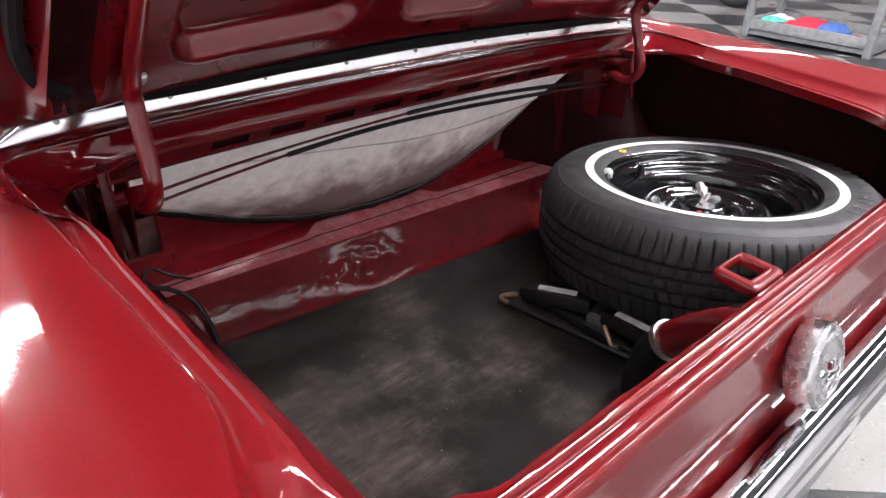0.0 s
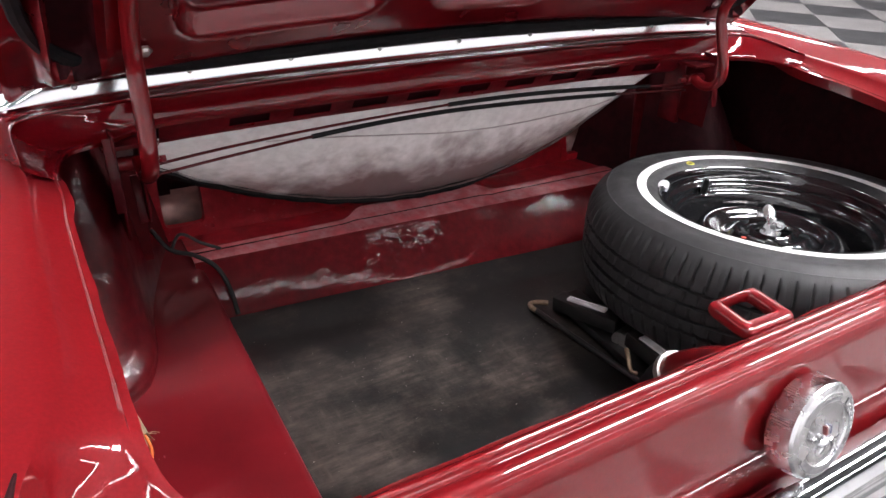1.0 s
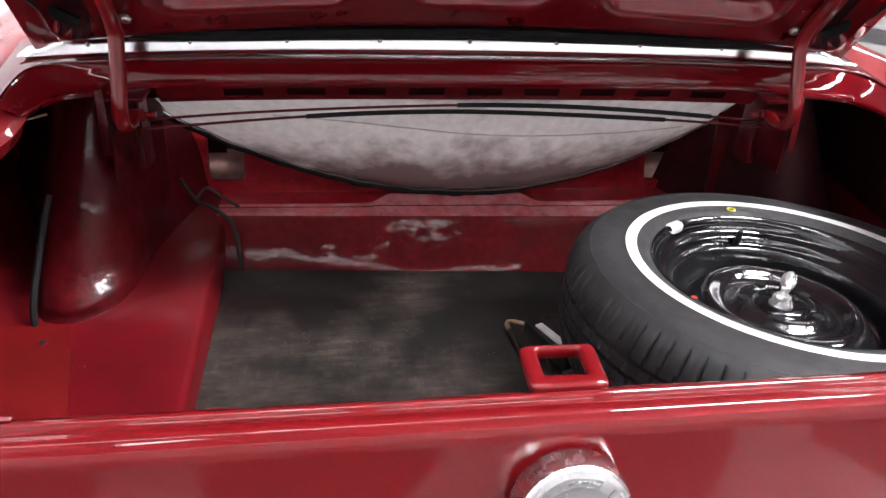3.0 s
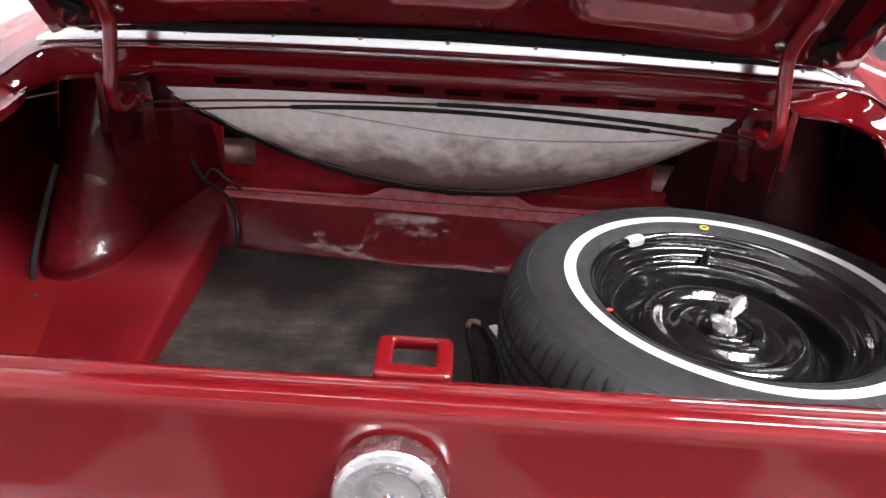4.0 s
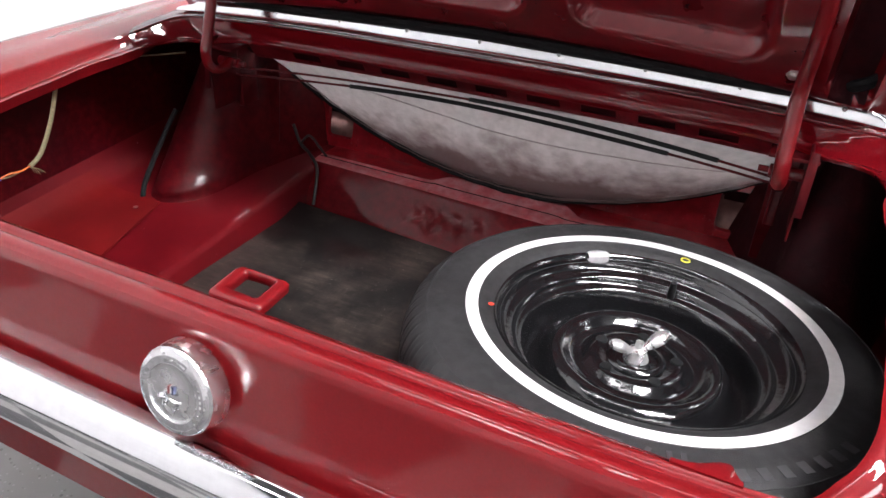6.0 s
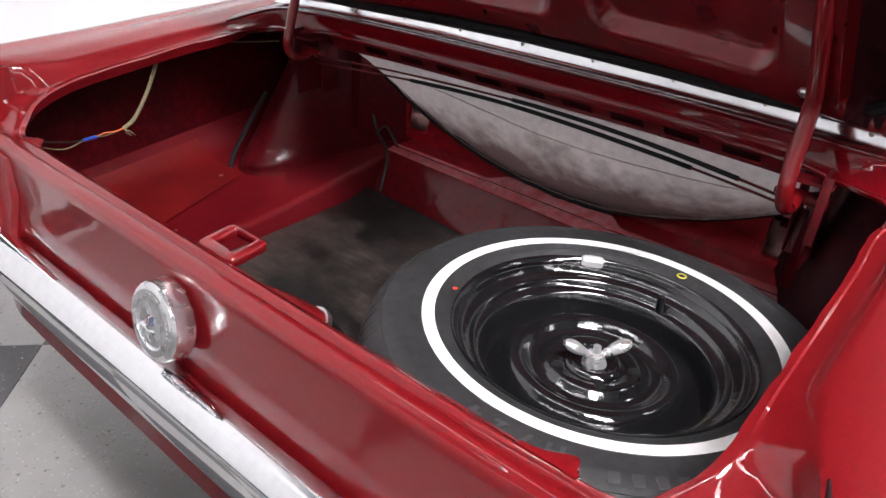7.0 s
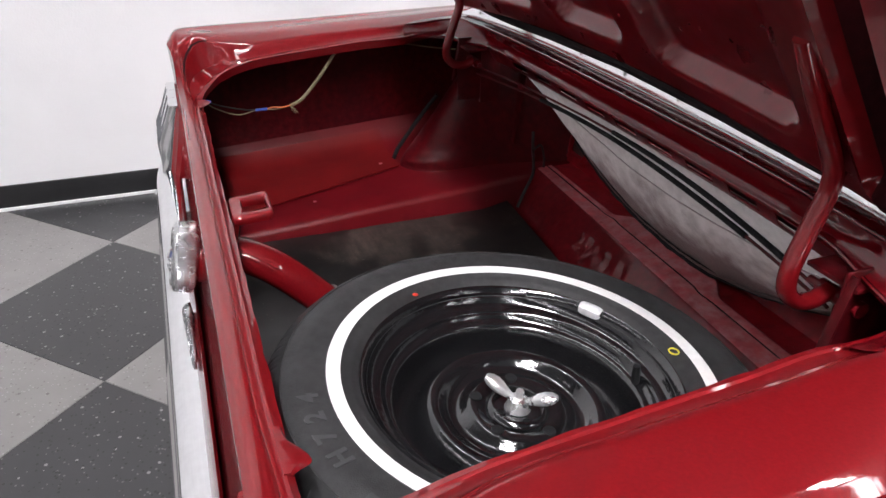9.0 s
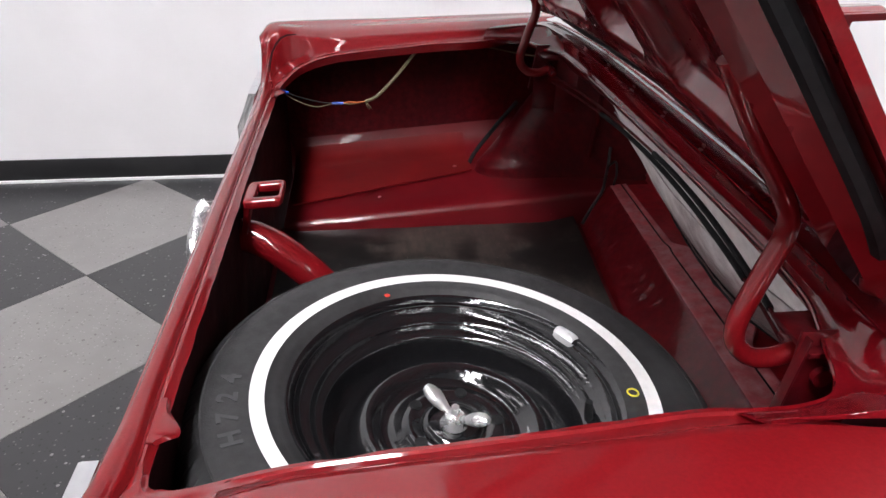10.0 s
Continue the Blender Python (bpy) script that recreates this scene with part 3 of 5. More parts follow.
def trunk_lid():
    lid = part("trunk_lid", lid_outer(), PAINT, car, "raised red trunk lid with a pressed inner panel")
    bm = bmesh.new()
    rows = []
    nu, nv = 170, 84
    for j in range(nv + 1):
        v = 0.004 + 0.652 * j / nv
        row = []
        for i in range(nu + 1):
            u = -0.664 + 1.328 * i / nu
            edge = min(0.664 - abs(u), v - 0.004, 0.656 - v)
            w = 0.012 + 0.030 * smooth01((edge - 0.030) / 0.022)
            w -= 0.030 * pocket(u, v, -0.475, -0.185, 0.100, 0.56, 0.045, 0.016)
            w -= 0.030 * pocket(u, v, 0.185, 0.475, 0.100, 0.56, 0.045, 0.016)
            w -= 0.030 * pocket(u, v, -0.115, 0.115, 0.100, 0.56, 0.045, 0.016)
            for sgn in (-1, 1):
                w += 0.005 * pocket(u * sgn, v, 0.543, 0.632, 0.055, 0.51, 0.040, 0.008)
                w -= 0.036 * pocket(u * sgn, v, 0.558, 0.617, 0.070, 0.495, 0.029, 0.008)
            row.append(lid_point(u, v, w))
        rows.append(row)
    vs, faces = grid(bm, rows)
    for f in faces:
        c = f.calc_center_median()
        # dark faces stand in for the shade inside the two side cut-outs
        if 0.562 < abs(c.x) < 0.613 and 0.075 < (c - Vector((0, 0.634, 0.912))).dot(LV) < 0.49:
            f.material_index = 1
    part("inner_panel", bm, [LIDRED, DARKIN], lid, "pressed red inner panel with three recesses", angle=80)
    bm = bmesh.new()
    ring = []
    for a in range(0, 360, 6):
        c, s = math.cos(radians(a)), math.sin(radians(a))
        ring.append(lid_point(0.645 * math.copysign(abs(c) ** 0.40, c), 0.328 + 0.312 * math.copysign(abs(s) ** 0.40, s), 0.022))
    tube(bm, ring + ring[:1], 0.0095, 8, caps=False)
    part("lid_seal", bm, SEAL, lid, "black rubber seal round the lid")
    return lid


def lid_outer():
    bm = bmesh.new()
    grid(bm, [[lid_point(-0.672 + 1.344 * i / 60, -0.004 + 0.668 * j / 24, 0.0) for i in range(61)] for j in range(25)])
    thick(bm, 0.010)
    return bm


lid = trunk_lid()


def hinge(side):
    """Gooseneck hinge from the lid down to its bracket."""
    bm = bmesh.new()
    pts = [lid_point(0.53, 0.27, 0.040), lid_point(0.53, 0.20, 0.048), lid_point(0.528, 0.11, 0.054), (.527, .535, .955), (.528, .524, .92), (.529, .514, .888), (.531, .507, .862), (.532, .510, .840), (.533, .528, .823), (.533, .552, .820), (.533, .575, .828)]
    pts = [(p[0] * side, p[1], p[2]) for p in pts]
    tube(bm, pts, 0.0115, 14, 60, 0.85)
    h = part("hinge_arm", bm, PAINT, lid, "red gooseneck hinge arm")
    bm = bmesh.new()
    lathe(bm, [(0.0001, 0.007), (0.006, 0.0065), (0.0075, 0.004), (0.0095, 0.003), (0.0095, 0)], 6)
    ob = part("bolt", bm, STEEL, None)
    ob.parent = h
    ob.matrix_basis = Matrix.Translation(lid_point(0.512 * side, 0.10, 0.046)) @ LN.to_track_quat("Z", "Y").to_matrix().to_4x4()


for sd in (-1, 1):
    hinge(sd)

# ---- trunk inside ----
def plate_part(name, rows, mat, d, label="", angle=40, parent=None):
    bm = bmesh.new()
    grid(bm, rows)
    thick(bm, d)
    return part(name, bm, mat, parent or car, label, angle=angle)


def fz(y):
    return 0.502 + 0.075 * y


def trunk_floor():
    for sd in (-1, 1):
        rows = []
        for k in range(31):
            y = -0.045 + 0.93 * k / 30
            ex = 0.442
            rows.append([(sd * x, y, z) for x, z in ((0.838, fz(y) + 0.085), (0.828, fz(y) + 0.045), (0.806, fz(y) + 0.016), (0.772, fz(y) + 0.003), (0.72, fz(y)), (0.60, fz(y) + 0.001), (0.52, fz(y)), (ex + 0.012, fz(y)), (ex + 0.004, fz(y) - 0.003), (ex, fz(y) - 0.012), (ex - 0.004, 0.472))])
        plate_part("side_floor", rows, REDFLOOR, 0.002, "red painted metal side floor of the trunk", 50)
    rows = [[(-0.47 + 0.94 * i / 20, -0.06 + 0.74 * j / 16, 0.476) for i in range(21)] for j in range(17)]
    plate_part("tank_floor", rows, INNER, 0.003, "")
    # patch panel on the side floor
    rows = [[(-x, y, fz(y) + z) for x, z in ((0.822, 0.045), (0.800, 0.023), (0.768, 0.010), (0.74, 0.007), (0.66 + (y - 0.4) * 0.18, 0.007), (0.63 + (y - 0.4) * 0.24, 0.007))] for y in [-0.03 + 0.45 * k / 12 for k in range(13)]]
    p = plate_part("patch_panel", rows, PATCHRED, 0.004, "red patch panel bolted to the side floor", 40)
    bm = bmesh.new()
    lathe(bm, [(0.0001, 0.006), (0.005, 0.006), (0.0055, 0.002), (0.010, 0.0015), (0.010, 0)], 10)
    ob = part("bolt", bm, STEEL, None)
    ob.parent, ob.matrix_basis = p, Matrix.Translation((-.665, .379, fz(.379) + 0.006))


trunk_floor()


def bulkhead():
    """Crumpled riser, seamed ledge that steps up in its middle, and the divider behind it."""
    bm = bmesh.new()
    rows = []
    for i in range(281):
        x = -0.455 + 1.015 * i / 280
        b = smooth01((x + 0.165) / 0.055) - smooth01((x - 0.145) / 0.055)
        kink = math.exp(-((x + 0.14) / 0.018) ** 2) - math.exp(-((x - 0.17) / 0.018) ** 2)
        y0, y1 = 0.626 - 0.070 * x, 0.704 - 0.045 * x
        dent = 0.009 * math.exp(-((x + 0.05) / 0.13) ** 2)
        face = []
        for k in range(26):
            t = k / 25
            pitted = smooth01(1.4 - abs(x + 0.085 - 0.10 * (t - 0.5)) * 10.5) * smooth01(1.4 - abs(t - 0.52) * 4.2)
            edge = smooth01(1.4 - abs(x + 0.245) * 55) * smooth01(1.4 - abs(t - 0.45) * 7)
            lump = pitted * (noise.noise(Vector((x * 42, t * 5.0, 9))) * 0.0024 + noise.noise(Vector((x * 110, t * 12, 7))) * 0.0011)
            lump += smooth01(1.5 - t * 3) * noise.noise(Vector((x * 26, t * 3, 6))) * 0.0010
            lump += edge * noise.noise(Vector((x * 90, t * 9, 4))) * 0.0014
            lump *= smooth01(t * 5) * smooth01((1 - t) * 6)
            face.append((x, y0 + (y1 - y0) * t + dent * math.sin(math.pi * t) + lump, 0.472 + 0.090 * t ** 0.78 - lump * 0.4))
        ys, zs = 0.742 - 0.025 * x + 0.004 * kink, 0.5685 + 0.0022 * b
        wob = noise.noise(Vector((x * 13, 1, 5))) * 0.0012
        rows.append(face + [(x, y1 + 0.0035 + wob, 0.5655), (x, y1 + 0.008 + wob, 0.5665), (x, (y1 + ys) / 2, 0.5672 + 0.001 * b), (x, ys, zs), (x, ys + 0.0012, zs - 0.0035), (x, ys + 0.0028, zs - 0.0035), (x, ys + 0.0038, zs),
                            (x, ys + 0.011 + 0.008 * b, zs + 0.0005 + 0.002 * b), (x, 0.759 - 0.012 * x + 0.026 * b, 0.5700 + 0.0085 * b), (x, 0.762 - 0.012 * x + 0.027 * b, 0.5690 + 0.0070 * b), (x, 0.766 + 0.026 * b, 0.566),
                            (x, 0.845, 0.567)])
    _, faces = grid(bm, rows)
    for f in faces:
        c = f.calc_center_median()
        # top faces get the dusty, brightened paint
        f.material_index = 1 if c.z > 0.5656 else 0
    for a in range(280):
        for q in (29, 30, 31):
            faces[a * (len(rows[0]) - 1) + q].material_index = 2
        for q in (35, 36):
            faces[a * (len(rows[0]) - 1) + q].material_index = 3
    thick(bm, 0.002)
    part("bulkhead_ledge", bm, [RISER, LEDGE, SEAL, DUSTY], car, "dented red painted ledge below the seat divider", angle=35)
    # upright divider with a rounded slot at each end
    bm = bmesh.new()
    holes = ((-0.482, -0.405, 0.588, 0.688), (0.444, 0.526, 0.580, 0.668))
    xs = [-0.60, holes[0][0] - 0.012, holes[0][1] + 0.012, -0.2, 0, 0.2, holes[1][0] - 0.012, holes[1][1] + 0.012, 0.60]

    def place(x, z, back=0.0):
        return (x, 0.829 + 0.22 * (z - 0.588) + back, z)

    for i in range(len(xs) - 1):
        hole = holes[0] if i == 1 else holes[1] if i == 6 else None
        cols = [xs[i], xs[i + 1]]
        if not hole:
            grid(bm, [[place(x, z) for z in (0.562, 0.60, 0.69, 0.75, 0.82)] for x in cols])
            continue
        z0, z1 = hole[2] - 0.012, hole[3] + 0.012
        grid(bm, [[place(x, z) for z in (0.562, z0)] for x in cols])
        grid(bm, [[place(x, z) for z in (z1, 0.82)] for x in cols])
        cx, cz, hx, hz = (hole[0] + hole[1]) / 2, (hole[2] + hole[3]) / 2, (hole[1] - hole[0]) / 2, (hole[3] - hole[2]) / 2
        loops = [[], [], []]
        for k in range(48):
            c, q = math.cos(2 * math.pi * k / 48), math.sin(2 * math.pi * k / 48)
            w = max(abs(c), abs(q))
            loops[0].append(place(cx + c / w * (hx + 0.012), cz + q / w * (hz + 0.012)))
            u, v = math.copysign(abs(c) ** 0.28, c) * hx, math.copysign(abs(q) ** 0.28, q) * hz
            loops[1].append(place(cx + u, cz + v, -0.0012))
            loops[2].append(place(cx + u * 0.97, cz + v * 0.97, 0.006))
        grid(bm, loops, close=True)
    bmesh.ops.remove_doubles(bm, verts=list(bm.verts), dist=0.0003)
    thick(bm, 0.003)
    part("seat_divider", bm, DUSTY, car, "red divider panel with a slot at each end", angle=40)
    bm = bmesh.new()
    tube(bm, [(-0.58, 0.905, 0.585), (0.0, 0.905, 0.580), (0.58, 0.905, 0.578)], 0.042, 16, 20)
    part("seat_rail", bm, RUSTY2, car, "worn brown padded rail behind the divider slots")
    # darkened sheet stands in for the unlit depth behind the slots
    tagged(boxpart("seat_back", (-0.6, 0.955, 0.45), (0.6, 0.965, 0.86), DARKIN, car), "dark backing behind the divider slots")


bulkhead()


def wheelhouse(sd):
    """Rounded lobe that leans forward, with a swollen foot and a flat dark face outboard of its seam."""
    low = [(-.84, .82), (-.76, .66), (-.712, .49), (-.690, .440), (-.668, .436), (-.635, .440), (-.605, .455), (-.58, .486), (-.562, .53), (-.545, .63), (-.51, .74), (-.47, .84)]
    mid = [(-.82, .85), (-.745, .72), (-.685, .585), (-.655, .535), (-.636, .525), (-.612, .528), (-.595, .538), (-.58, .56), (-.567, .595), (-.553, .67), (-.53, .76), (-.51, .84)]
    top = [(-.80, .88), (-.72, .79), (-.660, .69), (-.630, .650), (-.617, .642), (-.606, .641), (-.598, .645), (-.59, .66), (-.583, .69), (-.575, .735), (-.567, .78), (-.56, .84)]
    rows = []
    n = 60
    L, M, T = (spline([(x, y, 0) for x, y in c], n) for c in (low, mid, top))
    for k in range(70):
        t = (k / 69) ** 1.5
        row = []
        for a, b, c in zip(L, M, T):
            p = a * (1 - t) ** 2 + b * 2 * t * (1 - t) + c * t * t
            side = smooth01((p.x + 0.70) / 0.05) * smooth01((-0.54 - p.x) / 0.05)
            swell = 0.016 * math.exp(-((t - 0.085) / 0.06) ** 2) * side
            flare = 0.012 * max(0, 1 - t * 16) ** 2 * side
            lump = (0.0022 * noise.noise(Vector((p.x * 26, p.y * 26, t * 7))) + 0.0022 * noise.noise(Vector((p.x * 75, p.y * 75, t * 34))) * math.exp(-((t - 0.09) / 0.07) ** 2)) * side
            row.append((-sd * (p.x + (swell + flare) * 0.35), p.y - swell - flare + lump, fz(p.y) - 0.004 + 0.33 * t))
        rows.append(row)
    # the right one takes the near-black tone in place of its shade
    plate_part("wheelhouse", rows, HOUSE if sd < 0 else DARKIN, 0.003, "red painted inner wheelhouse" if sd < 0 else "inner wheelhouse darkened for its shade", 50)


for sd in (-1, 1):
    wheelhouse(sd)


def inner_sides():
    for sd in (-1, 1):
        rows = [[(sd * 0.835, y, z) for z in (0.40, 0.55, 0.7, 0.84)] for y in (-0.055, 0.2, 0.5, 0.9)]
        # sides carry their shade in the colour, the right one darkest
        plate_part("inner_side", rows, HOUSE if sd < 0 else DARKIN, 0.003, "inner side of the quarter panel, darkened for its shade")
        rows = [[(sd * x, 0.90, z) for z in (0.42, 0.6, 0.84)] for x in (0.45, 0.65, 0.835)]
        # added dark sheet closes the cavity where only shade shows
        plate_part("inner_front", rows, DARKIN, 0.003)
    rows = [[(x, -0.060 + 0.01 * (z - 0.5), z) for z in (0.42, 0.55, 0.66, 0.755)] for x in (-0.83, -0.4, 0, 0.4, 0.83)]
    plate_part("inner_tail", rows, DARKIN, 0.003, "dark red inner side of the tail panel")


inner_sides()


def bag_edge(x):
    """Height of the lower edge of the sagging liner."""
    return 0.587 + 0.19 * min(1, abs(x - 0.05) / (0.62 if x < 0.05 else 0.55)) ** 2


CLOTHSEAM = material("grey_thread", (0.36, 0.335, 0.33), 0.9)


def liner():
    """Grey felt well liner that sags between the rear deck and the divider."""
    bm = bmesh.new()
    rows = []
    n = 80
    for i in range(n + 1):
        x = -0.522 + 1.055 * i / n
        zb = bag_edge(x)
        a = min(1, abs(x - 0.01) / 0.585)
        wr = noise.noise(Vector((x * 9, 0, 3))) * 0.006
        top = Vector((x, 0.650, 0.845))
        row = []
        for j in range(15):
            t = j / 14
            p = Vector((x, 0.648 + 0.13 * t ** 0.8, 0.832 + (zb - 0.832) * t))
            bulge = math.sin(math.pi * t) * 0.030 * (1 - a ** 2)
            p += Vector((0, -bulge + wr * t * 0.6, wr * t * 0.3))
            p.y += noise.noise(Vector((x * 14, t * 5, 1))) * 0.004
            row.append(p)
        row += [Vector((x, 0.80, zb + 0.004)), Vector((x, 0.828, zb + 0.012))]
        rows.append(row)
    grid(bm, rows)
    cloth = part("well_liner", bm, FABRIC, car, "sagging stained grey felt liner above the divider", angle=60)
    bm = bmesh.new()
    hem = []
    for i in range(61):
        x = -0.55 + 1.10 * i / 60
        hem.append((x, 0.776 + noise.noise(Vector((x * 12, 4, 0))) * 0.004, bag_edge(x) - 0.002 + noise.noise(Vector((x * 25, 0, 8))) * 0.003))
    tube(bm, hem, [(0.0078 + 0.003 * noise.noise(Vector((k * 0.7, 0, 0)))) * (1 - 0.65 * smooth01((k - 36) / 8)) for k in range(61)], 6)
    part("hem", bm, SEAL, cloth, "black frayed lower hem")
    bm = bmesh.new()
    edge = [(x, y - 0.006 + 0.0015 * noise.noise(Vector((x * 60, 1, 0))), z + 0.0055 + 0.0018 * noise.noise(Vector((x * 45, 0, 2)))) for x, y, z in hem]
    tube(bm, edge, [0.0015 + 0.0012 * smooth01((k - 32) / 8) + 0.0009 * noise.noise(Vector((k * 1.3, 5, 0))) for k in range(61)], 6)
    part("frayed_edge", bm, FABRIC, cloth)
    bm = bmesh.new()
    seam = []
    for i in range(41):
        x = -0.33 + 0.78 * i / 40
        z = 0.790 - 0.042 * smooth01((x + 0.36) / 0.5) + 0.02 * max(0, x - 0.2)
        row = rows[round((x + 0.522) / 1.055 * n)]
        q = min(range(14), key=lambda k: abs(row[k].z - z))
        a, b = (row[q], row[q + 1]) if row[q].z > z or q == 0 else (row[q - 1], row[q])
        f = (a.z - z) / max(1e-6, a.z - b.z)
        seam.append((x, a.y + (b.y - a.y) * f - 0.0045, z))
    tube(bm, seam, 0.0012, 5)
    part("seam", bm, CLOTHSEAM, cloth, "thin stitched seam")


liner()


def torsion_bars():
    def line(dz, xs):
        pts = []
        for x in xs:
            a = abs(x) / 0.53
            pts.append((x, 0.633 - 0.048 * a ** 2.2, 0.8225 + dz - 0.011 * a ** 1.5 + 0.0012 * math.sin(x * 9 + dz * 300)))
        return pts

    for dz, s0, s1 in ((0.0, -0.014, 0.44), (-0.0125, -0.271, 0.36)):
        bm = bmesh.new()
        tube(bm, line(dz, [-0.53 + 1.06 * k / 30 for k in range(31)]), 0.0024, 8)
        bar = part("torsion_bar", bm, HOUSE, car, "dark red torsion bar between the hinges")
        bm = bmesh.new()
        tube(bm, line(dz, [s0 + (s1 - s0) * k / 20 for k in range(21)]), 0.0043, 8)
        part("bar_sleeve", bm, SEAL, bar, "black rubber sleeve on the bar")


torsion_bars()


def hinge_bracket(sd):
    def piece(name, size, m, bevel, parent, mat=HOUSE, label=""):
        bm = bmesh.new()
        block(bm, size, m, bevel, 2)
        return part(name, bm, mat, parent, label)

    br = piece("hinge_bracket", (0.004, 0.10, 0.15), Matrix.Translation((sd * 0.566, 0.60, 0.80)), 0.0015, car, label="red folded hinge bracket under the rear deck")
    piece("edge_flange", (0.013, 0.003, 0.10), Matrix.Translation((sd * 0.571, 0.548, 0.822)) @ pose(0, 0, 0, -9), 0.001, br)
    piece("inner_plate", (0.004, 0.05, 0.13), Matrix.Translation((sd * 0.53, 0.62, 0.79)), 0.0015, br)
    piece("stop_plate", (0.014, 0.006, 0.070), Matrix.Translation((sd * 0.538, 0.612, 0.756)) @ pose(0, 0, 0, -22), 0.0028, br)
    # plate made oversize to block light leaking past the liner's end
    piece("back_plate", (0.104, 0.006, 0.285), Matrix.Translation((sd * 0.574, 0.712, 0.752)) @ pose(0, 0, 0, -8), 0.002, br)
    piece("top_plate", (0.07, 0.09, 0.006), Matrix.Translation((sd * 0.545, 0.60, 0.856)), 0.001, br)
    bm = bmesh.new()
    tube(bm, [(sd * 0.500, 0.580, 0.824), (sd * 0.515, 0.580, 0.824), (sd * 0.516, 0.580, 0.824), (sd * 0.575, 0.580, 0.824)], [0.005, 0.005, 0.010, 0.010], 12)
    part("pivot_pin", bm, INNER, br)


for sd in (-1, 1):
    hinge_bracket(sd)


def striker():
    """Flat heavy loop with rounded edges on a bent stem, thickly painted."""
    bm = bmesh.new()
    loops = []
    for hx, hy, dy, p, z in ((0.0385, 0.0290, 0.0, 0.26, 0.7690), (0.0402, 0.0308, 0.0, 0.22, 0.7720), (0.0402, 0.0308, 0.0, 0.22, 0.7790), (0.0385, 0.0292, 0.0, 0.24, 0.7822), (0.0345, 0.0255, 0.001, 0.24, 0.7836),
                             (0.0270, 0.0215, 0.004, 0.20, 0.7836), (0.0236, 0.0192, 0.005, 0.18, 0.7822), (0.0222, 0.0180, 0.005, 0.17, 0.7785), (0.0222, 0.0180, 0.005, 0.17, 0.7725), (0.0240, 0.0195, 0.005, 0.2, 0.7690)):
        loop = []
        for k in range(72):
            a = 2 * math.pi * (k + 0.5) / 72
            c, q = math.cos(a), math.sin(a)
            x, y = math.copysign(abs(c) ** p, c) * hx, math.copysign(abs(q) ** p, q) * hy + dy
            drip = noise.noise(Vector((x * 90, y * 90, z * 90))) * 0.0007
            loop.append((-0.004 + x, -0.010 + y + drip, z + 0.06 * y + drip))
        loops.append(loop)
    loops.append(loops[0])
    vs = [[bm.verts.new(p) for p in r] for r in loops[:-1]]
    vs.append(vs[0])
    for a, b in zip(vs, vs[1:]):
        for k in range(72):
            m = (k + 1) % 72
            bm.faces.new((a[k], a[m], b[m], b[k]))
    rows = []
    for k in range(12):
        t = k / 11
        y, z, w = -0.036 - 0.020 * t ** 1.6, 0.776 - 0.085 * t, 0.034 - 0.014 * t + 0.0015 * noise.noise(Vector((t * 5, 2, 0)))
        rows.append([(-0.004 - w, y - 0.004, z), (-0.004 - w + 0.004, y - 0.006, z), (-0.004 + w - 0.004, y - 0.006, z), (-0.004 + w, y - 0.004, z), (-0.004 + w, y + 0.004, z), (-0.004 + w - 0.005, y + 0.007, z), (-0.004 - w + 0.005, y + 0.007, z), (-0.004 - w, y + 0.004, z)])
    grid(bm, rows, close=True)
    part("lock_striker", bm, PAINT, car, "red painted striker loop on the tail lip", angle=50)


striker()


def filler_pipe():
    bm = bmesh.new()
    tube(bm, [(-0.01, -0.085, .705), (-0.004, -0.04, .700), (0.008, 0.0, .684), (0.020, 0.045, .648), (0.03, 0.085, .608)], 0.028, 18, 30)
    part("filler_pipe", bm, PAINT, car, "red painted fuel filler pipe")
    bm = bmesh.new()
    tube(bm, [(0.0295, 0.083, .610), (0.031, 0.09, .601)], 0.032, 18)
    part("hose_clamp", bm, STEEL, car, "bright hose clamp")
    bm = bmesh.new()
    tube(bm, [(0.03, 0.087, .605), (0.035, 0.11, .565), (0.038, 0.12, .52), (0.038, 0.12, .48)], 0.0285, 16, 14)
    part("filler_hose", bm, SEAL, car, "black rubber filler hose")


filler_pipe()


CAPMAT = material("satin_chrome", (0.78, 0.78, 0.785), 0.26, 1.0, 0, 150, 0.03, 0.00005, 60, rough_vary=0.06)
DARKBAND = material("dark_grey_band", (0.30, 0.30, 0.305), 0.4, 0.5, 0, 150, 0.2)
EMBLEM_RED = material("faded_red_enamel", (0.22, 0.05, 0.05), 0.4)
EMBLEM_BLUE = material("faded_blue_enamel", (0.07, 0.08, 0.16), 0.4)
BLUE = material("blue_plastic", (0.02, 0.07, 0.42), 0.4)
REDMARK = material("bright_red_mark", (0.60, 0.04, 0.02), 0.5)
WHITEMARK = material("white_enamel", (0.75, 0.75, 0.75), 0.4)


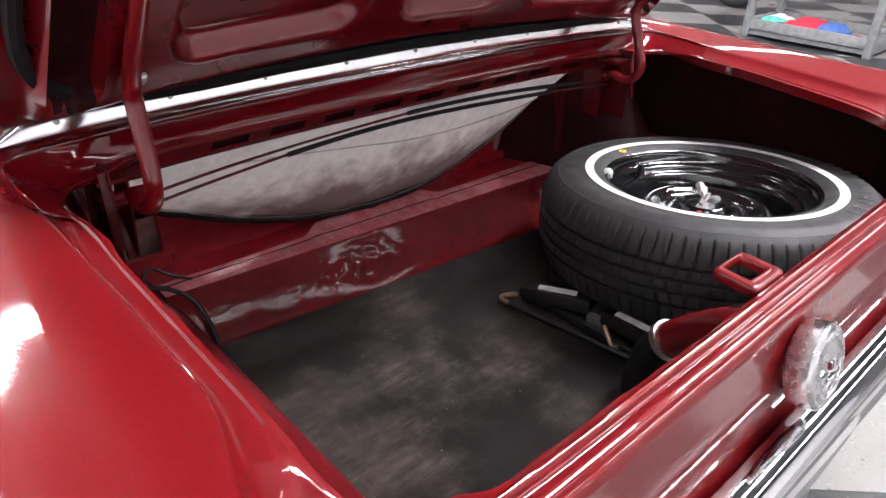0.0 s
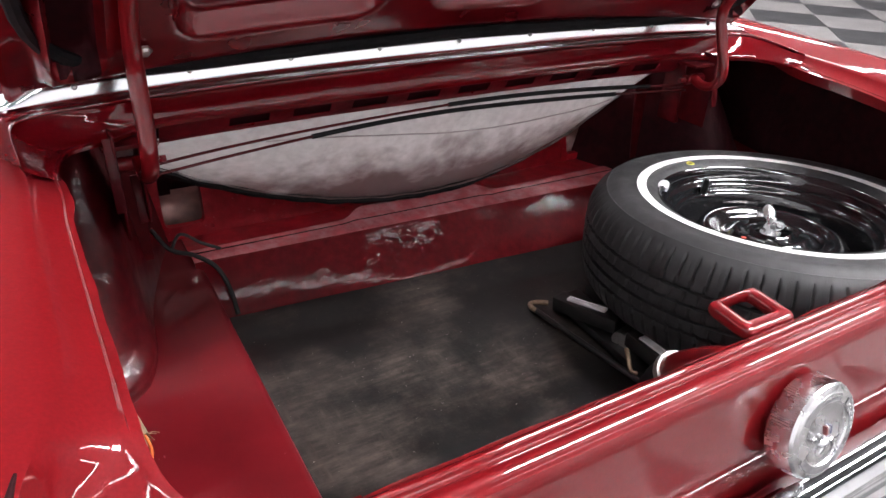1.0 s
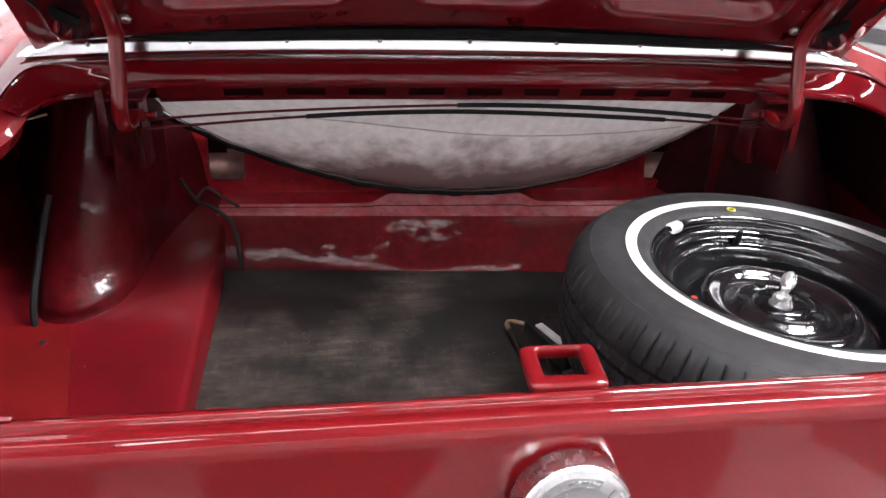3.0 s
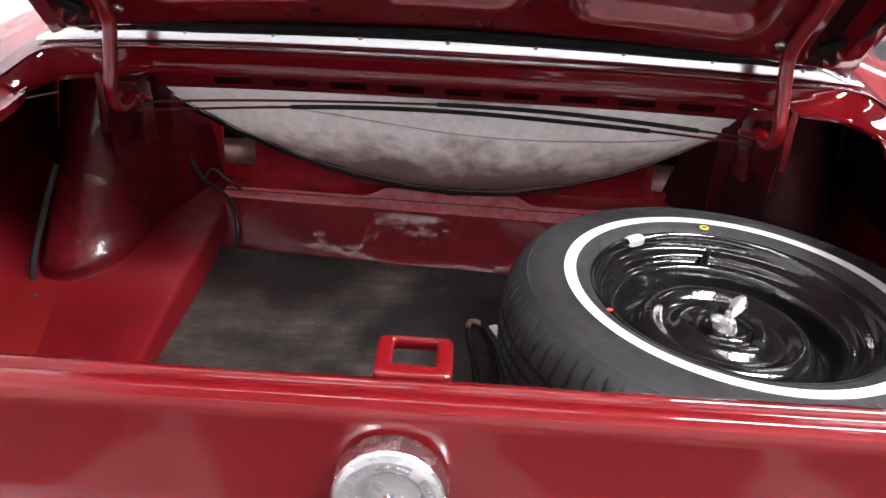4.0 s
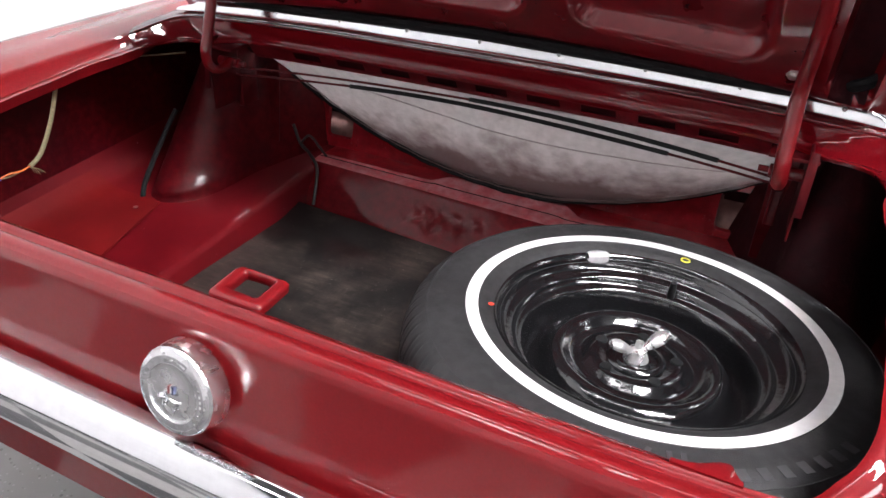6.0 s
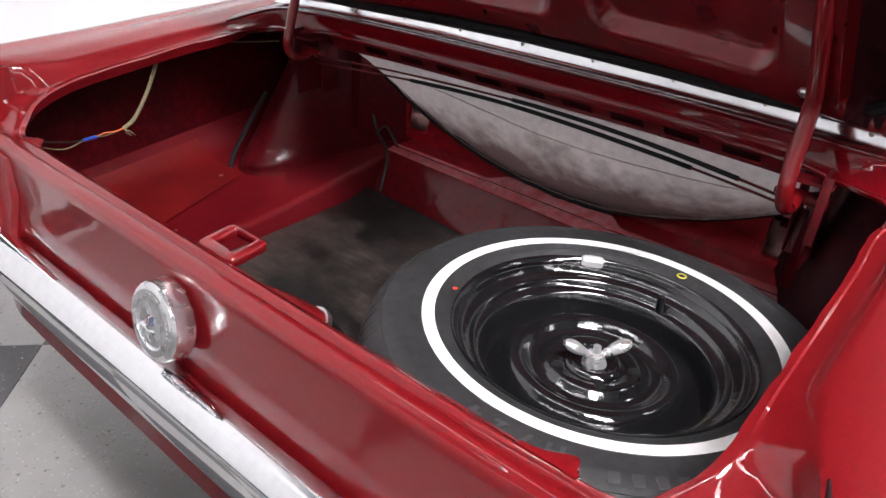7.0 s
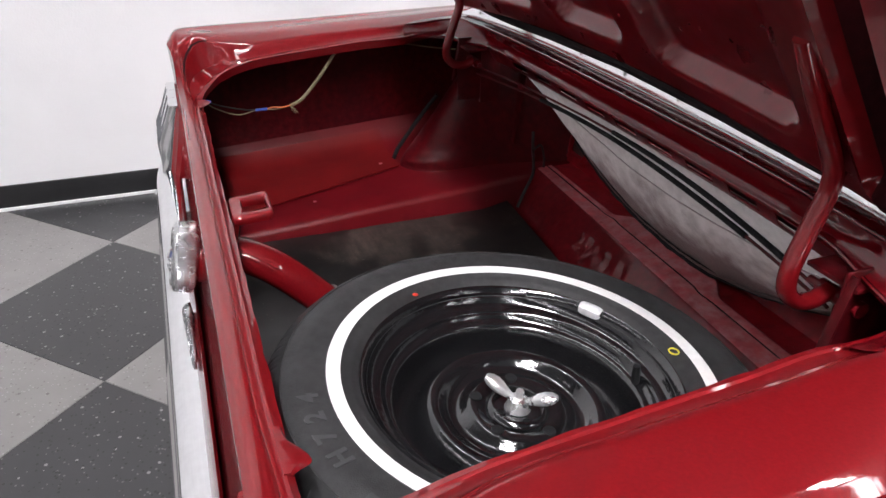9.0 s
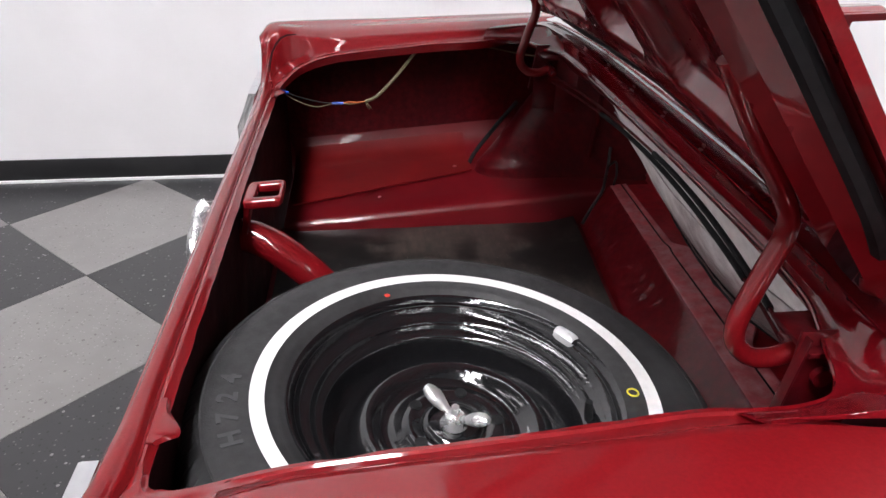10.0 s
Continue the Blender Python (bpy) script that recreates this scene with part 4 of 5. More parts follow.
def gas_cap():
    cap = part("gas_cap", cap_mesh(), CAPMAT, None, "satin chrome fuel cap with a ribbed rim and raised emblem", angle=30)
    cap.parent, cap.matrix_basis = car, pose(-0.017, -0.100, 0.699, 77) @ Matrix.Diagonal((0.845, 0.845, 0.70, 1))

    def put(name, bm, mat, label=""):
        ob = part(name, bm, mat, None, label)
        ob.parent, ob.matrix_basis = cap, Matrix()

    bm = bmesh.new()
    lathe(bm, [(0.047, -0.030), (0.047, -0.012), (0.0465, 0.012)], 64)
    put("cap_base", bm, PAINT, "red neck behind the cap")
    for a0, a1 in ((62, 150), (-28, 42), (205, 320)):
        bm = bmesh.new()
        rows = []
        for k in range(17):
            a = radians(a0 + (a1 - a0) * k / 16)
            rows.append([(r * math.cos(a), r * math.sin(a), z) for r, z in ((0.0435, 0.0530), (0.0440, 0.0541), (0.0535, 0.0533), (0.0540, 0.0521))])
        grid(bm, rows)
        put("ring_band", bm, DARKBAND, "dark band of the cap ring")
    bm = bmesh.new()
    for k in range(14):
        a = radians(66 + k * 6.2) if k < 7 else radians(-22 + (k - 7) * 9)
        block(bm, (0.0042, 0.0030, 0.0010), pose(0.0488 * math.cos(a), 0.0488 * math.sin(a), 0.0541, 0, 0, math.degrees(a) + 90), 0.0003, 1)
    tagged(part_on(cap, "rim_marks", bm, CAPMAT), "tiny bright marks on the cap ring", kind="stuff")
    bm = bmesh.new()
    tube(bm, [(-0.020, -0.008, 0.057), (-0.010, -0.004, 0.060), (0.0, -0.004, 0.061), (0.010, -0.007, 0.060), (0.020, -0.006, 0.057)], [0.003, 0.0045, 0.005, 0.0045, 0.0025], 8, 11)
    tube(bm, [(0.004, -0.006, 0.058), (0.008, -0.014, 0.058), (0.006, -0.024, 0.055)], [0.004, 0.003, 0.0022], 8)
    tube(bm, [(-0.008, -0.006, 0.058), (-0.010, -0.015, 0.057), (-0.014, -0.022, 0.055)], [0.004, 0.003, 0.0022], 8)
    put("emblem", bm, CHROME, "small raised bright emblem")
    for k, mat in enumerate((EMBLEM_RED, CAPMAT, EMBLEM_BLUE)):
        bm = bmesh.new()
        block(bm, (0.0034, 0.012, 0.004), pose(-0.0036 + 0.0036 * k, 0.006, 0.055), 0.0005, 1)
        put("emblem_bar", bm, mat, "small enamel bar of the emblem")


def part_on(parent, name, bm, mat):
    ob = part(name, bm, mat, None)
    ob.parent, ob.matrix_basis = parent, Matrix()
    return ob


def cap_mesh():
    bm = bmesh.new()
    n = 240
    rows = []
    for r, z, rib in ((0.045, -0.004, 0), (0.0645, 0.006, 1), (0.0665, 0.009, 1), (0.0650, 0.040, 1), (0.0640, 0.045, 0.3), (0.0610, 0.0495, 0), (0.057, 0.0515, 0), (0.0545, 0.0525, 0), (0.043, 0.0535, 0), (0.0415, 0.0505, 0), (0.038, 0.0495, 0), (0.02, 0.0525, 0), (0.0001, 0.0535, 0)):
        rows.append([((r - 0.0017 * rib * (k % 2)) * math.cos(2 * math.pi * k / n), (r - 0.0017 * rib * (k % 2)) * math.sin(2 * math.pi * k / n), z) for k in range(n)])
    grid(bm, rows, close=True)
    return bm


gas_cap()


def bumper():
    prof = [(-0.106, .600), (-0.1065, .618), (-0.110, .6265), (-0.118, .6285), (-0.130, .6285), (-0.142, .6255), (-0.153, .615), (-0.162, .595), (-0.165, .572), (-0.160, .548), (-0.148, .530), (-0.128, .522), (-0.110, .520)]
    bm = bmesh.new()
    rows = []
    for k in range(81):
        x = -0.90 + 1.80 * k / 80
        a = abs(x)
        wrap = -0.004 + 0.05 * smooth01((a - 0.55) / 0.36) ** 1.5
        rows.append([(x, y + wrap, z) for y, z in spline2(prof, 24)])
    grid(bm, rows)
    thick(bm, 0.003)
    part("rear_bumper", bm, CHROME, car, "bright chrome rear bumper blade", angle=50)
    for sd in (-1, 1):
        bm = bmesh.new()
        lathe(bm, [(0.0001, 0.007), (0.006, 0.006), (0.010, 0.002), (0.010, -0.01)], 16)
        ob = part("bumper_bolt", bm, CHROME, None)
        ob.parent, ob.matrix_basis = car, pose(sd * .555, -.1655, .584, 75)
        bm = bmesh.new()
        lathe(bm, [(0.0095, 0.0012), (0.0135, 0.0012), (0.0145, -0.004)], 20)
        ring = part("dark_ring", bm, BLACKMETAL, None)
        ring.parent = ob


def spline2(pr, n):
    return [(v.x, v.y) for v in spline([(a, b, 0) for a, b in pr], n)]


bumper()


def tail_lamp(sd):
    """Three tall lenses in a chrome bezel on a red housing, leaning with the tail panel."""
    lamp = thing("tail_lamp", (sd * 0.66, -0.09, 0.69), "", "")
    lamp.parent = car
    tagged(lamp, "three-bar tail lamp in a chrome bezel")

    def lean(bm):
        for v in bm.verts:
            v.co.y -= 0.22 * (0.69 - v.co.z)
            v.co.x *= sd
        if sd < 0:
            bmesh.ops.reverse_faces(bm, faces=bm.faces)
        return bm

    bm = bmesh.new()
    rows = []
    for y, g, e in ((-0.070, 0.0, 0.026), (-0.098, 0.0, 0.024), (-0.108, 0.0, 0.018), (-0.112, 0.0, 0.002), (-0.116, -0.003, 0.0)):
        rows.append([(x, y, z) for x, z in ((0.566 - g - e, 0.610 - g + e * 0.3), (0.757 + g, 0.610 - g), (0.760 + g, 0.69), (0.757 + g, 0.770 + g), (0.566 - g - e, 0.770 + g - e * 0.3), (0.556 - g - e * 1.2, 0.69))])
    vs, _ = grid(bm, rows, close=True)
    bm.faces.new(vs[-1])
    part("housing", lean(bm), PAINT, lamp, "red painted lamp housing", angle=25)
    for k in range(3):
        x = 0.598 + 0.0635 * k
        bm = bmesh.new()
        rows = []
        for j in range(13):
            t = j / 12
            z = 0.616 + 0.148 * t
            d = 0.010 + 0.022 * (1 - abs(2 * t - 1)) ** 0.8
            rows.append([(x - 0.025, -0.116, z), (x - 0.024, -0.116 - d * 0.75, z), (x - 0.012, -0.116 - d, z), (x - 0.004, -0.116 - d * 0.72, z), (x + 0.004, -0.116 - d * 0.72, z), (x + 0.012, -0.116 - d, z), (x + 0.024, -0.116 - d * 0.75, z), (x + 0.025, -0.116, z)])
        grid(bm, rows)
        part("lens", lean(bm), GLASS, lamp, "clear silvery ribbed lens", angle=25)
        bm = bmesh.new()
        outer = [(-0.0315, 0.606), (0.0315, 0.606), (0.0315, 0.69), (0.0315, 0.774), (-0.0315, 0.774), (-0.0315, 0.69)]
        inner = [(-0.0255, 0.614), (0.0255, 0.614), (0.0255, 0.69), (0.0255, 0.766), (-0.0255, 0.766), (-0.0255, 0.69)]
        bulge = [0.006, 0.006, 0.020, 0.006, 0.006, 0.020]
        grid(bm, [[(x + a, -0.112, z) for a, z in outer], [(x + a, -0.121 - g, z) for (a, z), g in zip(outer, bulge)], [(x + a * 0.96, -0.124 - g, z) for (a, z), g in zip(outer, bulge)],
                  [(x + a, -0.124 - g, z) for (a, z), g in zip(inner, bulge)], [(x + a, -0.114, z) for a, z in inner]], close=True)
        part("bezel", lean(bm), CHROME, lamp, "chrome bezel", angle=25)


for sd in (-1, 1):
    tail_lamp(sd)


WIRE_ORANGE = material("orange_wire", (0.62, 0.14, 0.03), 0.5)


def wiring():
    def run(name, pts, r, mat, label, n=24):
        bm = bmesh.new()
        tube(bm, pts, r, 7, n)
        part(name, bm, mat, car, label)

    run("lamp_wire", [(-.592, -.040, .772), (-.605, 0.0, .752), (-.622, .05, .733), (-.632, .077, .727)], 0.0016, BLACKMETAL, "thin dark lamp wire")
    run("lamp_wire", [(-.595, -.040, .770), (-.615, -.01, .742), (-.625, .035, .722), (-.632, .077, .727)], 0.0013, WIRE_TAN, "thin tan lamp wire")
    run("lamp_wire", [(-.632, .098, .727), (-.626, .115, .732), (-.622, .135, .731), (-.624, .155, .733)], 0.0014, WIRE_ORANGE, "thin orange lamp wire")
    run("lamp_wire", [(-.632, .098, .727), (-.630, .118, .725), (-.626, .138, .729), (-.624, .155, .733)], 0.0014, WIRE_TAN, "thin tan lamp wire")
    run("wire_connector", [(-.632, .074, .727), (-.632, .101, .727)], 0.0034, BLUE, "blue crimp connector", 4)
    run("wire_connector", [(-.592, -.042, .773), (-.598, -.024, .765)], 0.0038, BLUE, "blue crimp connector", 4)
    run("wire_harness", [(-.624, .153, .732), (-.630, .18, .742), (-.648, .225, .78), (-.668, .26, .815), (-.69, .29, .845), (-.71, .31, .86)], [0.0040] * 24, WIRE_TAN, "tan cloth-wrapped wire harness")
    for k in range(5):
        run("frayed_thread", [(-.624, .155, .730), (-.623 + 0.0015 * k, .156 + 0.002 * k, .725), (-.622 + 0.003 * k, .157 + 0.003 * k, .719 - 0.002 * (k % 3))], 0.0004, WIRE_TAN, "", 6)
    run("cable", [(-.82, .40, .84), (-.80, .44, .826), (-.79, .48, .818), (-.74, .54, .815), (-.66, .58, .825)], 0.002, WIRE_TAN, "thin grey cable under the rear deck")
    run("cable", [(-.515, .74, .64), (-.49, .73, .60), (-.455, .715, .588), (-.425, .70, .565), (-.412, .675, .53), (-.408, .655, .49)], 0.004, BLACKMETAL, "thin dark cable beside the ledge")
    run("cable", [(-.49, .73, .60), (-.47, .74, .62), (-.44, .735, .60), (-.41, .72, .588)], 0.003, BLACKMETAL, "thin dark cable beside the ledge")
    run("seam_strip", [(-.688, .418, .537), (-.690, .436, .57), (-.684, .470, .62), (-.676, .505, .67), (-.668, .535, .71)], 0.0055, SEAL, "black sealing strip along the wheelhouse")
    run("wire", [(0.20, -.045, .60), (0.19, -.02, .585), (0.21, 0.0, .56), (0.235, -.01, .55)], 0.0018, WIRE_ORANGE, "thin red wire behind the tail panel")


wiring()

# rear road wheels carry the body
for sd in (-1, 1):
    bm = bmesh.new()
    lathe(bm, [(0.18, -0.09), (0.27, -0.095), (0.31, -0.08), (0.315, 0), (0.31, 0.08), (0.27, 0.095), (0.18, 0.09), (0.17, 0.02), (0.0001, 0.02)], 64)
    ob = part("road_wheel", bm, RUBBER, None, "black road tyre under the quarter panel")
    ob.parent, ob.matrix_basis = car, pose(sd * 0.73, 1.02, 0.315, 0, 90, 0)

# ---- things in the trunk ----
def floor_mat():
    bm = bmesh.new()
    rows = []
    for j in range(60):
        v = j / 59
        row = []
        for i in range(81):
            y = -0.045 + 0.655 * v
            x = -0.438 + 0.876 * i / 80
            y -= 0.070 * x * smooth01(v * 1.5 - 0.5)
            ramp = max(0, y - 0.535 + 0.07 * x)
            up = 0.21 * ramp ** 2 / (ramp + 0.012)
            row.append((x, y, 0.4835 + up + noise.noise(Vector((x * 7, y * 7, 0))) * 0.0018 + noise.noise(Vector((x * 25, y * 25, 5))) * 0.0006))
        rows.append(row)
    grid(bm, rows)
    thick(bm, 0.003)
    ob = part("trunk_mat", bm, MATBLACK, None, angle=60)
    tagged(ob, "worn black trunk floor mat with brown scuffs", "mat")


floor_mat()

WHEEL = Matrix.Translation((0.419, 0.246, 0.624)) @ pose(0, 0, 0, -4.0, 1.5, 0)


CASTZINC = material("cast_zinc", (0.82, 0.82, 0.82), 0.30, 0.8, 0, 120, 0.08, 0.0002, 200)


def spare_wheel():
    w = thing("spare_wheel", WHEEL, "spare tyre with a white sidewall band on a black steel wheel", "spare wheel")

    def put(name, bm, mat, label="", angle=40, parent=None, m=Matrix()):
        ob = part(name, bm, mat, None, label, angle=angle)
        ob.parent, ob.matrix_basis = parent or w, m
        return ob

    half = [(0.186, 0.060), (0.188, 0.074), (0.194, 0.082), (0.200, 0.084), (0.203, 0.0875), (0.210, 0.0905), (0.2185, 0.0930), (0.2195, 0.0940), (0.2360, 0.0950), (0.2370, 0.0942), (0.256, 0.0945), (0.262, 0.0955), (0.274, 0.0940), (0.286, 0.0890), (0.288, 0.0895), (0.290, 0.0875), (0.298, 0.0815),
            (0.3045, 0.0740), (0.3090, 0.0660), (0.3130, 0.0560), (0.3150, 0.0480), (0.3160, 0.0400), (0.3165, 0.0375), (0.3100, 0.0365), (0.3100, 0.0315), (0.3168, 0.0305), (0.3172, 0.0220), (0.3175, 0.0150), (0.3110, 0.0140), (0.3110, 0.0080), (0.3176, 0.0070), (0.3177, 0.0)]
    prof = half + [(r, -z) for r, z in reversed(half[:-1])]
    n = 704
    bm = bmesh.new()
    rows = []
    for r, z in prof:
        row = []
        for k in range(n):
            rr = r
            if r > 0.299:
                skew = int(round((0.045 - abs(z)) * 150)) if abs(z) < 0.045 else 0
                if (k + skew) % 8 == 0 and not 0.013 < abs(z) < 0.016:
                    rr = r - (0.0040 if r > 0.3035 else 0.0018)
                if abs(z) > 0.050 and (k + 4) % 16 == 0:
                    rr = r - 0.0012
            a = 2 * math.pi * k / n
            row.append((rr * math.cos(a), rr * math.sin(a), z))
        rows.append(row)
    _, faces = grid(bm, rows, close=True)
    for f in faces:
        c = f.calc_center_median()
        r = math.hypot(c.x, c.y)
        f.material_index = 1 if c.z > 0 and 0.2196 < r < 0.2359 else 0
    tyre = put("tyre", bm, [RUBBER, WHITEWALL], "black ribbed tyre with a white band", 35)

    bm = bmesh.new()
    lathe(bm, [(0.184, 0.050), (0.1975, 0.078), (0.1985, 0.083), (0.1965, 0.086), (0.193, 0.084), (0.189, 0.076), (0.185, 0.066), (0.179, 0.061), (0.172, 0.060), (0.169, 0.056), (0.167, 0.050), (0.162, 0.047), (0.157, 0.046), (0.154, 0.041), (0.152, 0.020), (0.150, 0.006), (0.144, 0.0), (0.138, 0.002),
               (0.130, 0.012), (0.122, 0.026), (0.114, 0.035), (0.106, 0.038), (0.098, 0.035), (0.091, 0.027), (0.085, 0.022), (0.078, 0.021), (0.070, 0.024), (0.064, 0.031), (0.058, 0.034), (0.050, 0.034), (0.045, 0.032), (0.040, 0.031), (0.036, 0.036), (0.032, 0.037), (0.030, 0.034), (0.0295, 0.020)], 128)
    rim = put("rim", bm, BLACKGLOSS, "gloss black stamped steel wheel", 60)
    bm = bmesh.new()
    lathe(bm, [(0.0001, 0.030), (0.0295, 0.030), (0.0295, 0.022)], 40)
    put("hold_down_plate", bm, BLACKGLOSS)
    bm = bmesh.new()
    lathe(bm, [(0.0, 0.003), (0.0075, 0.003), (0.0085, 0.0), ], 16)
    hole = mesh_of("lug_hole", bm, SEAL)
    for k in range(5):
        a = radians(72 * k + 20)
        ob = new("lug_hole", hole)
        ob.parent, ob.matrix_basis = rim, pose(0.0535 * math.cos(a), 0.0535 * math.sin(a), 0.0325)
    # wing nut
    bm = bmesh.new()
    lathe(bm, [(0.0001, 0.058), (0.005, 0.058), (0.0055, 0.049), (0.0115, 0.046), (0.014, 0.038), (0.017, 0.031)], 20)
    nut = put("wing_nut", bm, CASTZINC, "bright cast wing nut")
    for a in (49, 227):
        bm = bmesh.new()
        c, s = math.cos(radians(a)), math.sin(radians(a))
        tube(bm, [(0.006 * c, 0.006 * s, 0.043), (0.018 * c, 0.018 * s, 0.049), (0.034 * c, 0.034 * s, 0.058), (0.046 * c, 0.046 * s, 0.063)], [0.0055, 0.006, 0.008, 0.0100, 0.0108, 0.0098, 0.005], 12, 7, 0.7)
        put("wing", bm, CASTZINC, parent=nut)
    # clip-on balance weight
    bm = bmesh.new()
    rows = []
    for k in range(9):
        a = radians(124 - 5.0 + 10 * k / 8)
        e = 0.75 + 0.35 * math.sin(math.pi * k / 8) ** 0.25
        rows.append([((0.191 + dr * e) * math.cos(a), (0.191 + dr * e) * math.sin(a), 0.082 + dz * e) for dr, dz in ((-0.008, -0.006), (-0.008, 0.003), (-0.003, 0.007), (0.004, 0.007), (0.008, 0.004), (0.008, -0.002))])
    grid(bm, rows, close=True)
    put("balance_weight", bm, material("zinc_weight", (0.60, 0.60, 0.61), 0.4, 0.25, 0, 90, 0.15), "pale grey clip-on balance weight")
    bm = bmesh.new()
    tube(bm, [(0.012, 0.163, 0.045), (0.012, 0.160, 0.060), (0.012, 0.158, 0.075)], [0.0055, 0.0055, 0.0045], 10)
    put("valve", bm, SEAL, "black rubber valve stem")
    return w


spare_wheel()


def deck_flange():
    """Slotted stiffener under the front edge of the opening."""
    bm = bmesh.new()
    cuts = []
    x = -0.50
    while x < 0.50:
        cuts += [x, x + 0.062]
        x += 0.100
    cuts.append(0.52)
    prof = [(0.612, 0.868), (0.620, 0.858), (0.630, 0.842), (0.640, 0.832), (0.655, 0.829)]
    vs = [[bm.verts.new((cx, y - 0.02 * (abs(cx) / 0.52) ** 3, z)) for y, z in prof] for cx in cuts]
    for i in range(len(cuts) - 1):
        for j in range(4):
            if j == 1 and i % 2 == 0 and abs(cuts[i]) < 0.42:
                continue
            bm.faces.new((vs[i][j], vs[i + 1][j], vs[i + 1][j + 1], vs[i][j + 1]))
    thick(bm, 0.0015)
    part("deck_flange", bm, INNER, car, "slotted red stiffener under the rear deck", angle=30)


deck_flange()
# added dark sheet stands in for the shade within the slots
plate_part("slot_shade_sheet", [[(x, y - 0.02 * (abs(x) / 0.52) ** 3, z) for y, z in ((0.620, 0.870), (0.628, 0.860), (0.637, 0.846), (0.648, 0.836))] for x in (-0.52, -0.4, -0.25, 0, 0.25, 0.4, 0.52)], DARKIN, 0.0015)
# added dark sheet blocks light from above the liner
plate_part("light_block_sheet", [[(x, 0.662 - 0.02 * (abs(x) / 0.52) ** 3, z) for z in (0.834, 0.85, 0.874)] for x in (-0.62, -0.5, -0.25, 0, 0.25, 0.5, 0.62)], DARKIN, 0.002)


def lip_tabs():
    """Small bent tabs in the rear corners of the opening."""
    for sd in (-1, 1):
        bm = bmesh.new()
        rows = []
        for k in range(25):
            t = k / 24
            x = 0.500 + 0.062 * t
            d = 0.019 * smooth01(t / 0.78) ** 1.3 * (1 - smooth01((t - 0.80) / 0.20))
            rows.append([(sd * x, -0.052, 0.7875), (sd * x, -0.046 + d * 0.6, 0.7865), (sd * x, -0.044 + d, 0.782)])
        grid(bm, rows)
        thick(bm, 0.002)
        part("lip_tab", bm, PAINT, car, "bent tab in the corner of the tail lip")


lip_tabs()


def trunk_jack():
    jack = thing("scissor_jack", (0.13, 0.28, 0.4860), "folded black scissor jack lying beside the spare tyre", "jack")

    def bar(name, a, b, w, h, mat=BLACKMETAL, label=""):
        a, b = Vector(a), Vector(b)
        m = Matrix.Translation((a + b) / 2) @ (b - a).to_track_quat("Y", "Z").to_matrix().to_4x4()
        bm = bmesh.new()
        block(bm, (w, (b - a).length, h), m, 0.002, 2)
        return part(name, bm, mat, jack, label)

    bar("base_rail", (0.145, 0.44, 0.4930), (0.125, 0.10, 0.4930), 0.060, 0.014, label="black base rail")
    bar("arm", (0.100, 0.41, 0.5130), (0.136, 0.29, 0.5240), 0.034, 0.026, label="black folded arm")
    bar("arm", (0.132, 0.255, 0.5240), (0.122, 0.11, 0.5280), 0.034, 0.026, label="black folded arm")
    bar("arm", (0.19, 0.42, 0.5100), (0.18, 0.14, 0.5100), 0.03, 0.022, label="black folded arm")
    bar("sticker", (0.103, 0.388, 0.5295), (0.130, 0.320, 0.5360), 0.014, 0.0012, WHITEMARK, "pale paper sticker")
    bar("sticker", (0.126, 0.232, 0.5395), (0.124, 0.148, 0.5415), 0.014, 0.0012, WHITEMARK, "pale paper sticker")
    bm = bmesh.new()
    tube(bm, [(0.12, 0.27, 0.5080), (0.16, 0.28, 0.5080)], 0.016, 14)
    part("pivot", bm, STEEL, jack, "bare metal pivot")
    bm = bmesh.new()
    tube(bm, [(0.105, 0.24, 0.5180), (0.098, 0.225, 0.5080), (0.092, 0.21, 0.4960), (0.10, 0.205, 0.4940)], 0.004, 8, 10)
    part("clip", bm, RUSTY, jack, "rusty bent clip")
    rod = thing("jack_handle", (0.08, 0.3, 0.4860), "thin black jack handle with a hooked bare end", "jack handle")
    bm = bmesh.new()
    tube(bm, [(0.066, 0.425, 0.4915), (0.070, 0.38, 0.4915), (0.083, 0.27, 0.4915), (0.094, 0.17, 0.4915), (0.10, 0.10, 0.4915)], 0.0048, 10, 20)
    part("shaft", bm, BLACKMETAL, rod)
    bm = bmesh.new()
    tube(bm, [(0.066, 0.424, 0.4915), (0.064, 0.436, 0.4915), (0.068, 0.446, 0.4920), (0.080, 0.445, 0.4930), (0.099, 0.434, 0.4930)], 0.0048, 10, 18)
    part("hook", bm, RUSTY, rod, "bare tan metal hook")


RUSTY = material("bare_tan_metal", (0.34, 0.24, 0.16), 0.5, 0.6, 0, 120, 0.3)
trunk_jack()


